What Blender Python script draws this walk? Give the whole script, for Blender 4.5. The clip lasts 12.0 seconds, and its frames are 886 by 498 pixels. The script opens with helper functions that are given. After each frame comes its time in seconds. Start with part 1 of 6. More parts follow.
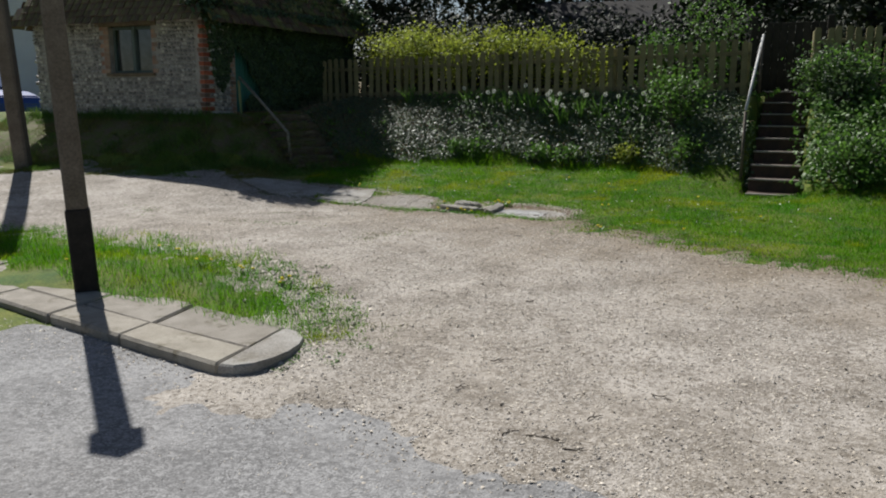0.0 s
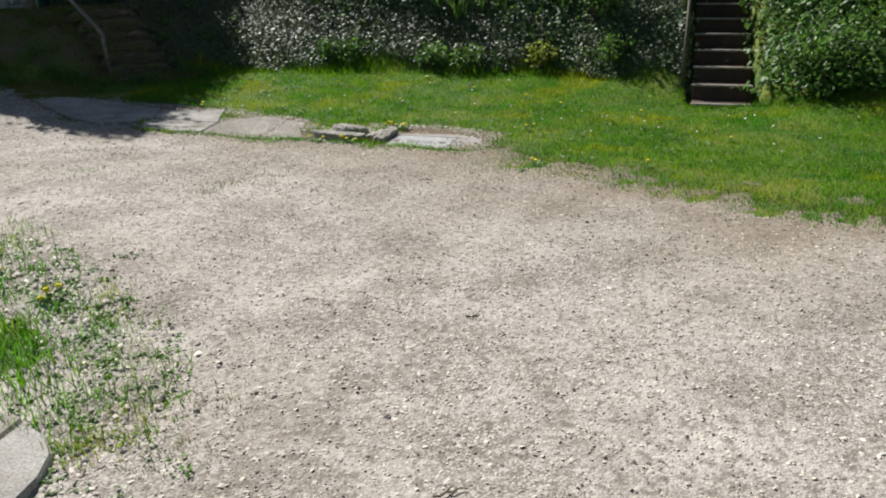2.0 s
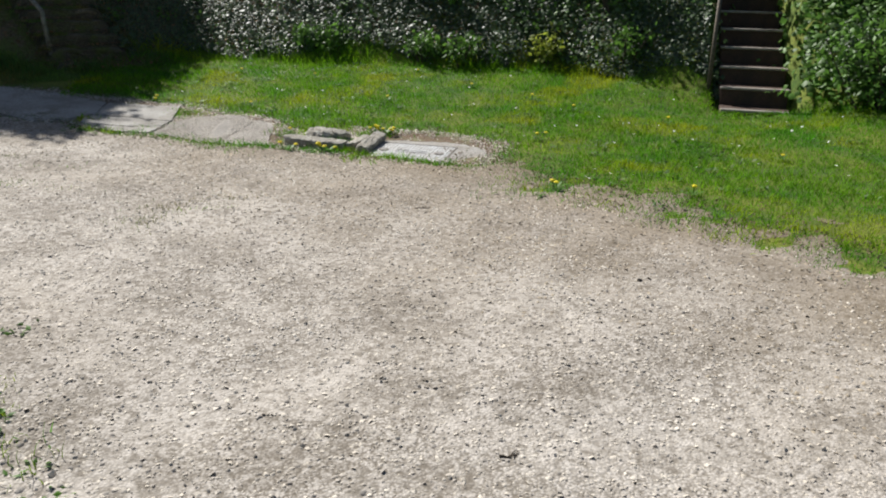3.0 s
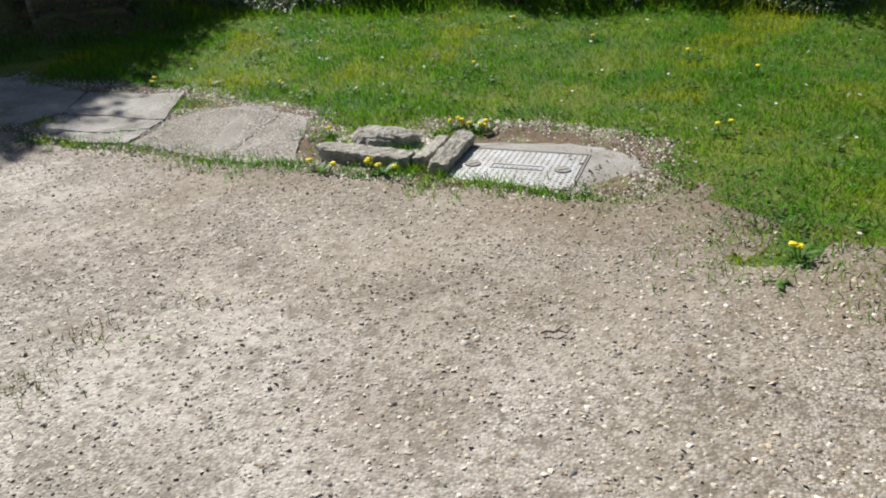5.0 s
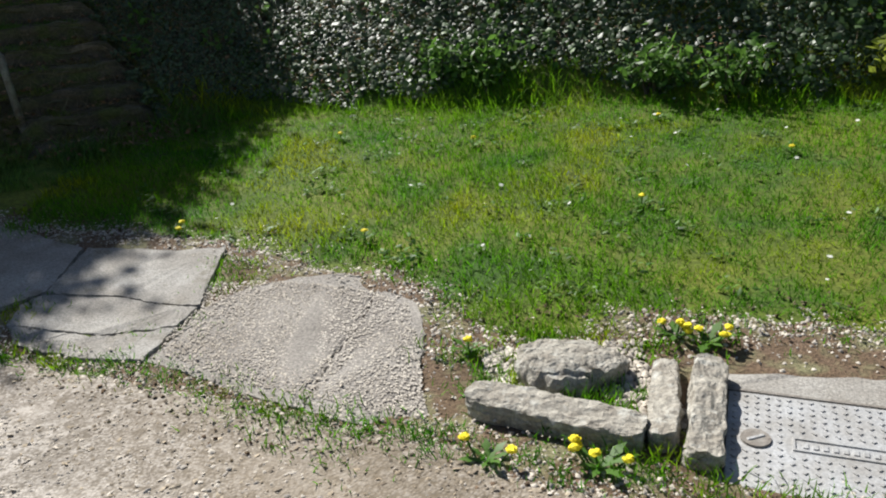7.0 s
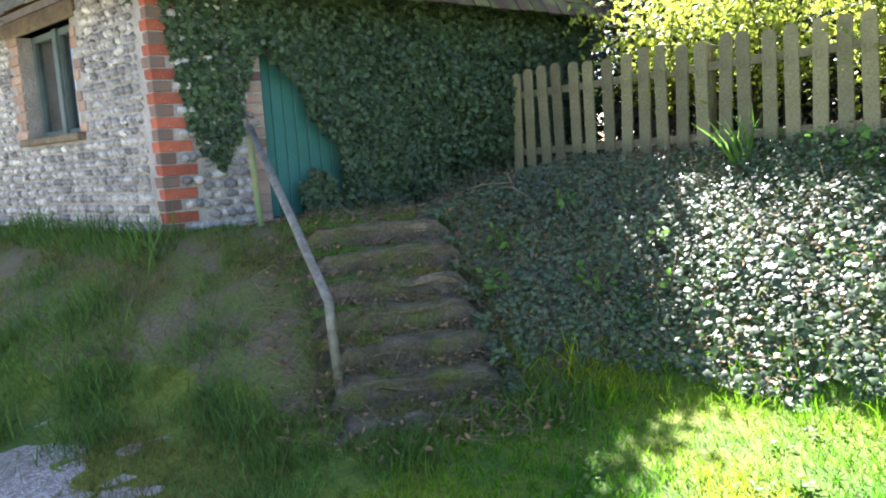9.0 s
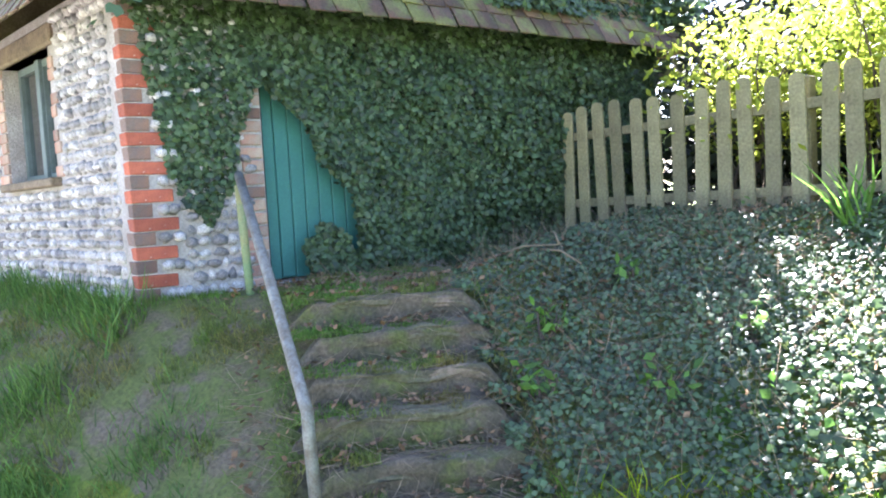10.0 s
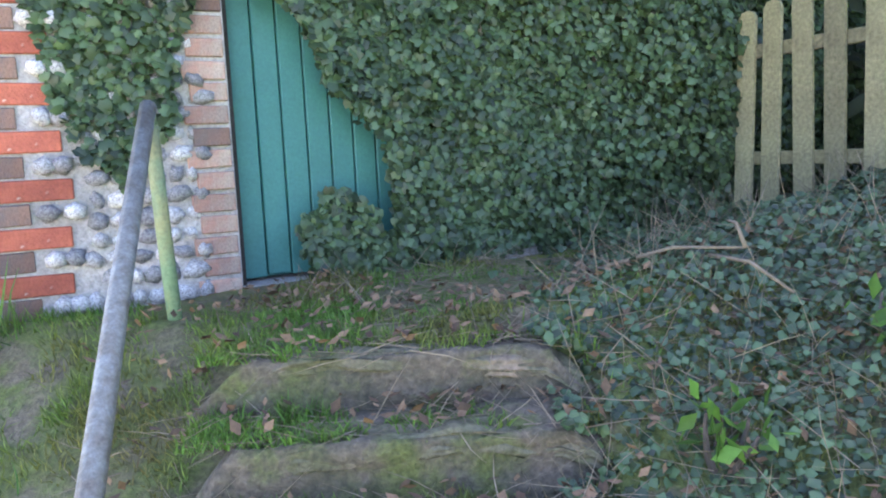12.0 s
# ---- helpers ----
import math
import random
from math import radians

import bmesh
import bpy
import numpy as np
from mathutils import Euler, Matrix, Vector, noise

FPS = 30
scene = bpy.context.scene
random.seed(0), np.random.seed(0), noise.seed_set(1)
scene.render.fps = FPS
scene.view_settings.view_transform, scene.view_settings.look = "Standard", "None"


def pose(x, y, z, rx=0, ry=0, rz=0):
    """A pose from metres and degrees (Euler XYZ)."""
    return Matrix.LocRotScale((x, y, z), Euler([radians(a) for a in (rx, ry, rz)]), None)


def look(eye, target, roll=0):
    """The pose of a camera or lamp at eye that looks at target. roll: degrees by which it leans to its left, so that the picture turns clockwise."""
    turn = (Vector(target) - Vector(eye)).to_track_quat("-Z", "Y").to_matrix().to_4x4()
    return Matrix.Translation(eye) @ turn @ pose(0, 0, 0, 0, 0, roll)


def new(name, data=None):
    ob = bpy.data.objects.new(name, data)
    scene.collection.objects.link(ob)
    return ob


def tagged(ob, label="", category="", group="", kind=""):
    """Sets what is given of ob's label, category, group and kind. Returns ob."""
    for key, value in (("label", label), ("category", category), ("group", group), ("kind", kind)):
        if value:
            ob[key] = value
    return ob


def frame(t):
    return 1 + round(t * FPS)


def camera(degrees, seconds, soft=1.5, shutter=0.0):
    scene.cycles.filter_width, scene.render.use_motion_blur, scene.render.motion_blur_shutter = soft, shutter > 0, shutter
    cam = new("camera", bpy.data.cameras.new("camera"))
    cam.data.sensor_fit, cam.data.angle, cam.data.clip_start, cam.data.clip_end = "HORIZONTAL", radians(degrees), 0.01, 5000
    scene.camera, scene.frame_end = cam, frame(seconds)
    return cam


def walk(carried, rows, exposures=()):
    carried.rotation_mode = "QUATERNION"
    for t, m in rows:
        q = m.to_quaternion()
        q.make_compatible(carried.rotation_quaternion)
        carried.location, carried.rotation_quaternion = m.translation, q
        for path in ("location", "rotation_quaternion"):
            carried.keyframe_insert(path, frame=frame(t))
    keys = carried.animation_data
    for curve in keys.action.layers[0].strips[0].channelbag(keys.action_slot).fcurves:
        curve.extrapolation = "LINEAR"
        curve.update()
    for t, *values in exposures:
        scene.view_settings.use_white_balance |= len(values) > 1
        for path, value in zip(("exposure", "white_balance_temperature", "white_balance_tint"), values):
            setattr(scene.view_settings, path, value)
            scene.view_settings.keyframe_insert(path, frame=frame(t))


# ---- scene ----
cam = camera(59.5, 12.0, soft=2.0)
PATH = [
    (0, (0.524, -1.531, 1.31), (0.358, 0.427, 0.938), 0.2),
    (0.5, (0.449, -0.985, 1.298), (0.332, 0.97, 0.893), -0.7),
    (1, (0.362, -0.389, 1.264), (0.394, 1.551, 0.782), 0.5),
    (1.5, (0.369, 0.165, 1.232), (0.387, 2.094, 0.704), -1.2),
    (2, (0.325, 0.803, 1.213), (0.472, 2.701, 0.599), -0.1),
    (2.5, (0.3, 1.348, 1.195), (0.529, 3.232, 0.565), 0.1),
    (3, (0.277, 1.973, 1.201), (0.483, 3.853, 0.552), 1.4),
    (3.2, (0.234, 2.2, 1.192), (0.452, 4.073, 0.526), 1.1),
    (4.8, (0.321, 4.046, 1.109), (0.427, 5.846, 0.244), -2.2),
    (5, (0.323, 4.256, 1.125), (0.304, 6.085, 0.315), -2.6),
    (5.5, (0.25, 4.71, 1.16), (0.217, 6.556, 0.39), -0.3),
    (6, (0.115, 5.157, 1.175), (0.197, 6.972, 0.339), -1.5),
    (6.5, (-0.02, 5.618, 1.191), (0.06, 7.442, 0.375), -1.1),
    (7, (-0.307, 6.033, 1.245), (-0.353, 7.904, 0.54), -3.7),
    (7.1, (-0.344, 6.091, 1.256), (-0.437, 7.966, 0.569), -4.1),
    (7.5, (-0.56, 6.413, 1.289), (-0.92, 8.318, 0.799), -5.2),
    (7.7, (-0.659, 6.603, 1.317), (-1.081, 8.495, 0.824), -4.3),
    (9.3, (-1.081, 8.082, 1.534), (-1.954, 9.867, 1.309), -3.8),
    (9.5, (-1.159, 8.265, 1.55), (-1.992, 10.063, 1.279), -3.5),
    (10, (-1.294, 8.755, 1.563), (-2.257, 10.503, 1.424), -3.1),
    (10.5, (-1.452, 9.211, 1.595), (-2.498, 10.911, 1.462), -3.0),
    (11, (-1.614, 9.679, 1.618), (-2.654, 11.382, 1.492), -3.4),
    (11.5, (-1.794, 10.164, 1.64), (-2.958, 11.781, 1.469), -2.1),
    (12, (-2.098, 10.518, 1.596), (-3.324, 12.073, 1.316), -2.4),
]
SUN_STRENGTH, SKY_STRENGTH = 5.0, 0.042
EXPOSURES = [(0, 0.28, 6250, 11), (2.0, 0.6, 6250, 11), (6.5, 0.62, 6250, 11), (7.0, 0.7, 6250, 11), (7.5, 0.98, 6250, 12), (7.7, 1.2, 6250, 13), (9.3, 3.85, 5900, 22), (10.5, 4.4, 5750, 27), (12.0, 4.65, 5850, 31)]
walk(cam, [(t, look(eye, target, roll)) for t, eye, target, roll in PATH], EXPOSURES)

# ---- light ----
SUN_EL, SUN_ROT = radians(44.5), radians(-33.4)
SUN_WAY = Vector((0.55 * math.cos(SUN_EL), -0.835 * math.cos(SUN_EL), -math.sin(SUN_EL)))
world = bpy.data.worlds.new("world")
scene.world = world
world.use_nodes = True
sky = world.node_tree.nodes.new("ShaderNodeTexSky")
sky.sky_type, sky.sun_disc = "NISHITA", False
sky.sun_elevation, sky.sun_rotation = SUN_EL, SUN_ROT
world.node_tree.links.new(sky.outputs["Color"], world.node_tree.nodes["Background"].inputs["Color"])
world.node_tree.nodes["Background"].inputs["Strength"].default_value = SKY_STRENGTH
sun = new("sun", bpy.data.lights.new("sun", "SUN"))
sun.data.energy, sun.data.angle, sun.data.color = SUN_STRENGTH, radians(0.5), (1.0, 0.96, 0.88)
sun.matrix_basis = look(-SUN_WAY * 40, (0, 0, 0))


# ---- materials ----
def material(name, colour, rough=0.9, second=None, scale=3.0, fine=60.0, fine_amount=0.35, bump=0.3, bump_scale=80.0,
             island=0.0, random_object=0.0, metal=0.0, third=None, third_scale=1.0, third_at=0.6, translucent=0.0, spec=0.3, coords="Object"):
    """A rough surface: two broad colours, fine grain, relief, and a shade of its own for each piece."""
    mat = bpy.data.materials.new(name)
    mat.use_nodes = True
    nodes, links = mat.node_tree.nodes, mat.node_tree.links
    shader = nodes["Principled BSDF"]
    shader.inputs["Roughness"].default_value = rough
    shader.inputs["Metallic"].default_value = metal
    shader.inputs["Specular IOR Level"].default_value = spec
    if coords == "World":
        place = nodes.new("ShaderNodeNewGeometry").outputs["Position"]
    else:
        place = nodes.new("ShaderNodeTexCoord").outputs["Object"]

    def noise_at(size, detail=4.0, rough_detail=0.6):
        n = nodes.new("ShaderNodeTexNoise")
        n.inputs["Scale"].default_value, n.inputs["Detail"].default_value = size, detail
        n.inputs["Roughness"].default_value = rough_detail
        links.new(place, n.inputs["Vector"])
        return n.outputs["Fac"]

    def ramp(fac, low, high):
        r = nodes.new("ShaderNodeMapRange")
        r.inputs["From Min"].default_value, r.inputs["From Max"].default_value = low, high
        links.new(fac, r.inputs["Value"])
        return r.outputs["Result"]

    def mix(fac, a, b, mode="MIX"):
        m = nodes.new("ShaderNodeMix")
        m.data_type, m.blend_type = "RGBA", mode
        for socket, value in ((m.inputs[0], fac), (m.inputs[6], a), (m.inputs[7], b)):
            if isinstance(value, (int, float)):
                socket.default_value = value
            elif isinstance(value, tuple):
                socket.default_value = (*value, 1)
            else:
                links.new(value, socket)
        return m.outputs[2]

    out = mix(ramp(noise_at(scale), 0.35, 0.65), colour, second or tuple(c * 0.75 for c in colour))
    if third:
        out = mix(ramp(noise_at(third_scale, 5.0), third_at - 0.06, third_at + 0.06), out, third)
    grain = ramp(noise_at(fine, 3.0, 0.7), 0.3, 0.7)
    out = mix(fine_amount, out, mix(grain, (0.35, 0.35, 0.35), (1.5, 1.5, 1.5)), "MULTIPLY")
    if island or random_object:
        if island:
            pick = nodes.new("ShaderNodeNewGeometry").outputs["Random Per Island"]
        else:
            pick = nodes.new("ShaderNodeObjectInfo").outputs["Random"]
        amount = island or random_object
        low, high = max(0.05, 1 - amount), 1 + amount
        out = mix(1.0, out, mix(pick, (low, low, low), (high, high, high * 0.95)), "MULTIPLY")
    links.new(out, shader.inputs["Base Color"])
    if bump:
        b = nodes.new("ShaderNodeBump")
        b.inputs["Strength"].default_value, b.inputs["Distance"].default_value = bump, 0.01
        links.new(noise_at(bump_scale, 4.0), b.inputs["Height"])
        links.new(b.outputs["Normal"], shader.inputs["Normal"])
    if translucent:
        t = nodes.new("ShaderNodeBsdfTranslucent")
        links.new(out, t.inputs["Color"])
        m = nodes.new("ShaderNodeMixShader")
        m.inputs["Fac"].default_value = translucent
        links.new(shader.outputs["BSDF"], m.inputs[1])
        links.new(t.outputs["BSDF"], m.inputs[2])
        links.new(m.outputs["Shader"], nodes["Material Output"].inputs["Surface"])
    return mat


SOIL = material("turf", (0.045, 0.10, 0.010), second=(0.14, 0.16, 0.018), scale=2.2, fine=45, fine_amount=0.7, bump=0.8, bump_scale=60, coords="World")


def gravel_material(name, pale, mid, dark, brown, size, soiled=False):
    """Packed small stones: each cell a stone of its own shade, dark gaps between, dusty and brown patches."""
    mat = bpy.data.materials.new(name)
    mat.use_nodes = True
    nodes, links = mat.node_tree.nodes, mat.node_tree.links
    shader = nodes["Principled BSDF"]
    shader.inputs["Roughness"].default_value = 0.9
    shader.inputs["Specular IOR Level"].default_value = 0.2
    place = nodes.new("ShaderNodeNewGeometry").outputs["Position"]

    def noise_of(scale, low, high, detail=5.0):
        n = nodes.new("ShaderNodeTexNoise")
        n.inputs["Scale"].default_value, n.inputs["Detail"].default_value = scale, detail
        links.new(place, n.inputs["Vector"])
        r = nodes.new("ShaderNodeMapRange")
        r.inputs["From Min"].default_value, r.inputs["From Max"].default_value = low, high
        links.new(n.outputs["Fac"], r.inputs["Value"])
        return r.outputs["Result"]

    def mix(fac, a, b, mode="MIX"):
        m = nodes.new("ShaderNodeMix")
        m.data_type, m.blend_type = "RGBA", mode
        for socket, value in ((m.inputs[0], fac), (m.inputs[6], a), (m.inputs[7], b)):
            if isinstance(value, float):
                socket.default_value = value
            elif isinstance(value, tuple):
                socket.default_value = (*value, 1)
            else:
                links.new(value, socket)
        return m.outputs[2]

    warp = nodes.new("ShaderNodeVectorMath")
    warp.operation = "ADD"
    wob = nodes.new("ShaderNodeTexNoise")
    wob.inputs["Scale"].default_value = 40
    links.new(place, wob.inputs["Vector"])
    sc = nodes.new("ShaderNodeVectorMath")
    sc.operation = "SCALE"
    sc.inputs["Scale"].default_value = 0.012
    links.new(wob.outputs["Color"], sc.inputs[0])
    links.new(place, warp.inputs[0])
    links.new(sc.outputs[0], warp.inputs[1])
    cells = nodes.new("ShaderNodeTexVoronoi")
    cells.inputs["Scale"].default_value = size
    links.new(warp.outputs[0], cells.inputs["Vector"])
    pick = nodes.new("ShaderNodeSeparateColor")
    links.new(cells.outputs["Color"], pick.inputs["Color"])
    stone = mix(pick.outputs[0], mid, pale)
    gap = nodes.new("ShaderNodeMapRange")
    gap.inputs["From Min"].default_value, gap.inputs["From Max"].default_value = 0.35, 0.75
    links.new(cells.outputs["Distance"], gap.inputs["Value"])
    stone = mix(gap.outputs["Result"], stone, dark)
    dust = mix(noise_of(1.1, 0.42, 0.62), stone, mix(0.55, stone, pale))
    out = mix(noise_of(0.55, 0.45, 0.75), dust, mix(0.6, dust, brown))
    out = mix(noise_of(7.0, 0.58, 0.72), out, mix(0.55, out, dark))
    out = mix(noise_of(3.2, 0.48, 0.66), out, mix(0.35, out, pale))
    out = mix(noise_of(2.4, 0.50, 0.62, 9.0), out, mix(0.42, out, dark))
    out = mix(noise_of(24.0, 0.5, 0.66), out, mix(0.75, out, dark))
    out = mix(noise_of(31.0, 0.53, 0.66), out, mix(0.6, out, pale))
    out = mix(noise_of(75.0, 0.56, 0.7, 2.0), out, mix(0.6, out, dark))
    if soiled:
        # soil trodden in along the lawn's edge
        across = nodes.new("ShaderNodeVectorMath")
        across.operation = "DOT_PRODUCT"
        across.inputs[1].default_value = (0.686, 0.728, 0)
        links.new(place, across.inputs[0])
        ragged = nodes.new("ShaderNodeMath")
        ragged.operation = "MULTIPLY_ADD"
        links.new(noise_of(1.6, 0.2, 0.8, 8.0), ragged.inputs[0])
        ragged.inputs[1].default_value = 2.2
        links.new(across.outputs["Value"], ragged.inputs[2])
        soil = nodes.new("ShaderNodeMapRange")
        soil.inputs["From Min"].default_value, soil.inputs["From Max"].default_value = 5.2, 7.2
        links.new(ragged.outputs[0], soil.inputs["Value"])
        out = mix(soil.outputs["Result"], out, mix(0.72, out, brown))
    links.new(out, shader.inputs["Base Color"])
    b = nodes.new("ShaderNodeBump")
    b.invert = True
    b.inputs["Strength"].default_value, b.inputs["Distance"].default_value = 0.45, 0.007
    links.new(cells.outputs["Distance"], b.inputs["Height"])
    links.new(b.outputs["Normal"], shader.inputs["Normal"])
    return mat


GRAVEL = gravel_material("gravel", (0.53, 0.488, 0.437), (0.31, 0.277, 0.238), (0.15, 0.128, 0.10), (0.165, 0.125, 0.075), 105, True)
PEBBLE = material("pebble", (0.54, 0.495, 0.445), second=(0.37, 0.325, 0.275), scale=1.2, fine=200, fine_amount=0.3, bump=0.2, island=0.42, rough=0.8, coords="World")
BROWN_PEBBLE = material("stained_pebble", (0.40, 0.34, 0.265), second=(0.25, 0.20, 0.145), scale=1.2, fine=200, fine_amount=0.3, bump=0.2, island=0.42, rough=0.85, coords="World")
ASPHALT = gravel_material("asphalt", (0.38, 0.375, 0.37), (0.23, 0.227, 0.225), (0.14, 0.138, 0.136), (0.2, 0.19, 0.18), 95)
CONCRETE = material("concrete", (0.37, 0.355, 0.325), second=(0.25, 0.23, 0.20), scale=3.5, fine=120, fine_amount=0.65, bump=0.5, bump_scale=110, third=(0.20, 0.18, 0.14), third_scale=6, third_at=0.63)
KERBSTONE = material("kerbstone", (0.34, 0.31, 0.27), second=(0.25, 0.225, 0.19), scale=5, fine=140, fine_amount=0.4, bump=0.6, bump_scale=90, random_object=0.12, third=(0.16, 0.14, 0.10), third_scale=7, third_at=0.64)
OLDSTONE = material("lichened_stone", (0.40, 0.375, 0.32), second=(0.25, 0.225, 0.185), scale=14, fine=90, fine_amount=0.5, bump=1.0, bump_scale=60, third=(0.46, 0.45, 0.40), third_scale=18, third_at=0.6)
AGGREGATE = material("exposed_aggregate", (0.34, 0.315, 0.28), second=(0.23, 0.21, 0.185), scale=2.5, fine=110, fine_amount=0.75, bump=0.6, bump_scale=120, coords="World")
STEEL = material("galvanised_steel", (0.48, 0.485, 0.485), second=(0.36, 0.345, 0.32), scale=9, fine=120, fine_amount=0.4, rough=0.6, metal=0.35, bump=0.15, spec=0.5)
DARK_STEEL = material("dirty_iron", (0.11, 0.095, 0.08), second=(0.16, 0.13, 0.10), scale=30, rough=0.75, metal=0.4)
FRAME_IRON = material("rusty_frame", (0.30, 0.28, 0.25), second=(0.19, 0.165, 0.14), scale=20, rough=0.8, metal=0.2, bump=0.4)
MORTAR = material("lime_mortar", (0.45, 0.42, 0.375), second=(0.29, 0.265, 0.23), scale=5, fine=70, fine_amount=0.45, bump=1.0, bump_scale=55)
FLINT = material("flint", (0.60, 0.58, 0.545), second=(0.29, 0.265, 0.25), scale=9, fine=40, fine_amount=0.5, bump=0.5, bump_scale=40, random_object=0.5, third=(0.09, 0.085, 0.09), third_scale=16, third_at=0.6, rough=0.6)
FLINTS = material("flint_mass", (0.60, 0.58, 0.545), second=(0.29, 0.265, 0.25), scale=9, fine=40, fine_amount=0.5, bump=0.5, bump_scale=40, island=0.5, third=(0.09, 0.085, 0.09), third_scale=16, third_at=0.6, rough=0.6)
RED_BRICK = material("red_brick", (0.43, 0.125, 0.07), second=(0.32, 0.09, 0.055), scale=11, fine=90, fine_amount=0.35, bump=0.6, bump_scale=70, random_object=0.22, third=(0.55, 0.42, 0.34), third_scale=22, third_at=0.72)
DARK_BRICK = material("vitrified_brick", (0.15, 0.12, 0.105), second=(0.21, 0.125, 0.09), scale=9, fine=90, fine_amount=0.35, bump=0.6, bump_scale=70, random_object=0.25)
PALE_BRICK = material("weathered_brick", (0.40, 0.20, 0.14), second=(0.38, 0.29, 0.22), scale=9, fine=90, fine_amount=0.35, bump=0.6, bump_scale=70, random_object=0.25)
OAK = material("weathered_timber", (0.22, 0.17, 0.11), second=(0.14, 0.11, 0.075), scale=6, fine=50, fine_amount=0.5, bump=0.6, bump_scale=50)
POLE_WOOD = material("grey_pole_timber", (0.20, 0.165, 0.13), second=(0.13, 0.105, 0.08), scale=3, fine=60, fine_amount=0.5, bump=0.6, bump_scale=60)
TAR = material("tarred_timber", (0.018, 0.016, 0.015), second=(0.035, 0.03, 0.026), scale=9, fine=60, bump=0.4)
PALE_WOOD = material("lichened_pale", (0.27, 0.245, 0.13), second=(0.19, 0.165, 0.09), scale=5, fine=60, fine_amount=0.5, bump=0.5, bump_scale=60, random_object=0.25)
DARK_PALE = material("dark_stained_timber", (0.045, 0.04, 0.032), second=(0.03, 0.027, 0.022), scale=5, fine=60, bump=0.5, random_object=0.2)
GREEN_PAINT = material("green_paint", (0.05, 0.19, 0.155), second=(0.04, 0.155, 0.125), scale=3, fine=90, fine_amount=0.2, bump=0.15, rough=0.55, spec=0.4)
GREY_PAINT = material("grey_green_paint", (0.13, 0.17, 0.155), second=(0.10, 0.13, 0.12), scale=6, fine=80, fine_amount=0.25, bump=0.2, rough=0.6)
PIPE = material("worn_galvanised_pipe", (0.26, 0.26, 0.215), second=(0.16, 0.135, 0.095), scale=22, fine=120, fine_amount=0.4, rough=0.6, metal=0.35, bump=0.3)
PIPE_WHITE = material("white_painted_pipe", (0.62, 0.62, 0.6), second=(0.45, 0.44, 0.42), scale=9, rough=0.5, bump=0.2)
GREEN_PIPE = material("mossy_green_pipe", (0.16, 0.24, 0.12), second=(0.26, 0.24, 0.10), scale=7, fine=90, fine_amount=0.35, rough=0.75, bump=0.3)
TILE = material("mossy_clay_tile", (0.14, 0.085, 0.06), second=(0.09, 0.065, 0.05), scale=8, fine=70, fine_amount=0.5, bump=0.7, bump_scale=60, random_object=0.3, third=(0.16, 0.16, 0.06), third_scale=4, third_at=0.52)
TILES = material("mossy_clay_tile_mass", (0.14, 0.085, 0.06), second=(0.09, 0.065, 0.05), scale=8, fine=70, fine_amount=0.5, bump=0.7, bump_scale=60, island=0.3, third=(0.16, 0.16, 0.06), third_scale=4, third_at=0.52)
# Dark boards made near-black: the shade of the barn's backlit side is included.
SHADED_BOARD = material("shaded_weatherboard", (0.02, 0.019, 0.018), second=(0.03, 0.028, 0.026), scale=4, fine=50, bump=0.4)
SLATE = material("dark_slate", (0.035, 0.034, 0.036), second=(0.05, 0.045, 0.04), scale=2, fine=40, bump=0.4)
RENDER = material("white_render", (0.78, 0.78, 0.76), second=(0.70, 0.70, 0.69), scale=1.5, fine=60, fine_amount=0.1, bump=0.2)
STEP_STONE = material("mossy_step", (0.15, 0.13, 0.085), second=(0.10, 0.10, 0.042), scale=8, fine=60, fine_amount=0.55, bump=1.0, bump_scale=50, third=(0.22, 0.165, 0.115), third_scale=5, third_at=0.6, coords="World")
BRICK_STEP = material("dark_brick_step", (0.10, 0.06, 0.045), second=(0.06, 0.045, 0.035), scale=6, fine=70, bump=0.7)
NOSING = material("worn_step_nosing", (0.36, 0.33, 0.29), second=(0.24, 0.21, 0.18), scale=8, fine=80, bump=0.5)
IVY = material("ivy_leaf", (0.075, 0.12, 0.045), second=(0.045, 0.08, 0.032), scale=2, fine=40, fine_amount=0.2, bump=0.0, rough=0.5, island=0.6, translucent=0.25, spec=0.5, coords="World")
BRIGHT_LEAF = material("bright_leaf", (0.11, 0.22, 0.035), second=(0.08, 0.17, 0.03), scale=2, fine=40, fine_amount=0.2, bump=0.0, rough=0.5, island=0.5, translucent=0.4, coords="World")
LIME_LEAF = material("yellow_green_leaf", (0.34, 0.38, 0.05), second=(0.24, 0.31, 0.04), scale=3, fine=40, fine_amount=0.2, bump=0.0, rough=0.55, island=0.4, translucent=0.5, coords="World")
# Near-black: the shade behind the fence is put into this leaf colour.
SHADE_LEAF = material("shade_dark_leaf", (0.018, 0.028, 0.012), second=(0.026, 0.034, 0.016), scale=1, fine=30, fine_amount=0.2, bump=0.0, rough=0.7, island=0.5, coords="World")
BLADE = material("grass_blade", (0.065, 0.23, 0.006), second=(0.14, 0.29, 0.008), scale=1.1, fine=30, fine_amount=0.25, bump=0.0, rough=0.65, island=0.55, translucent=0.5, spec=0.15, third=(0.29, 0.35, 0.008), third_scale=1.3, third_at=0.585, coords="World")
MOSSY_BLADE = material("mossy_blade", (0.14, 0.165, 0.03), second=(0.185, 0.155, 0.045), scale=1.6, fine=30, fine_amount=0.3, bump=0.0, rough=0.6, island=0.45, translucent=0.3, third=(0.11, 0.21, 0.03), third_scale=1.3, third_at=0.52, coords="World")
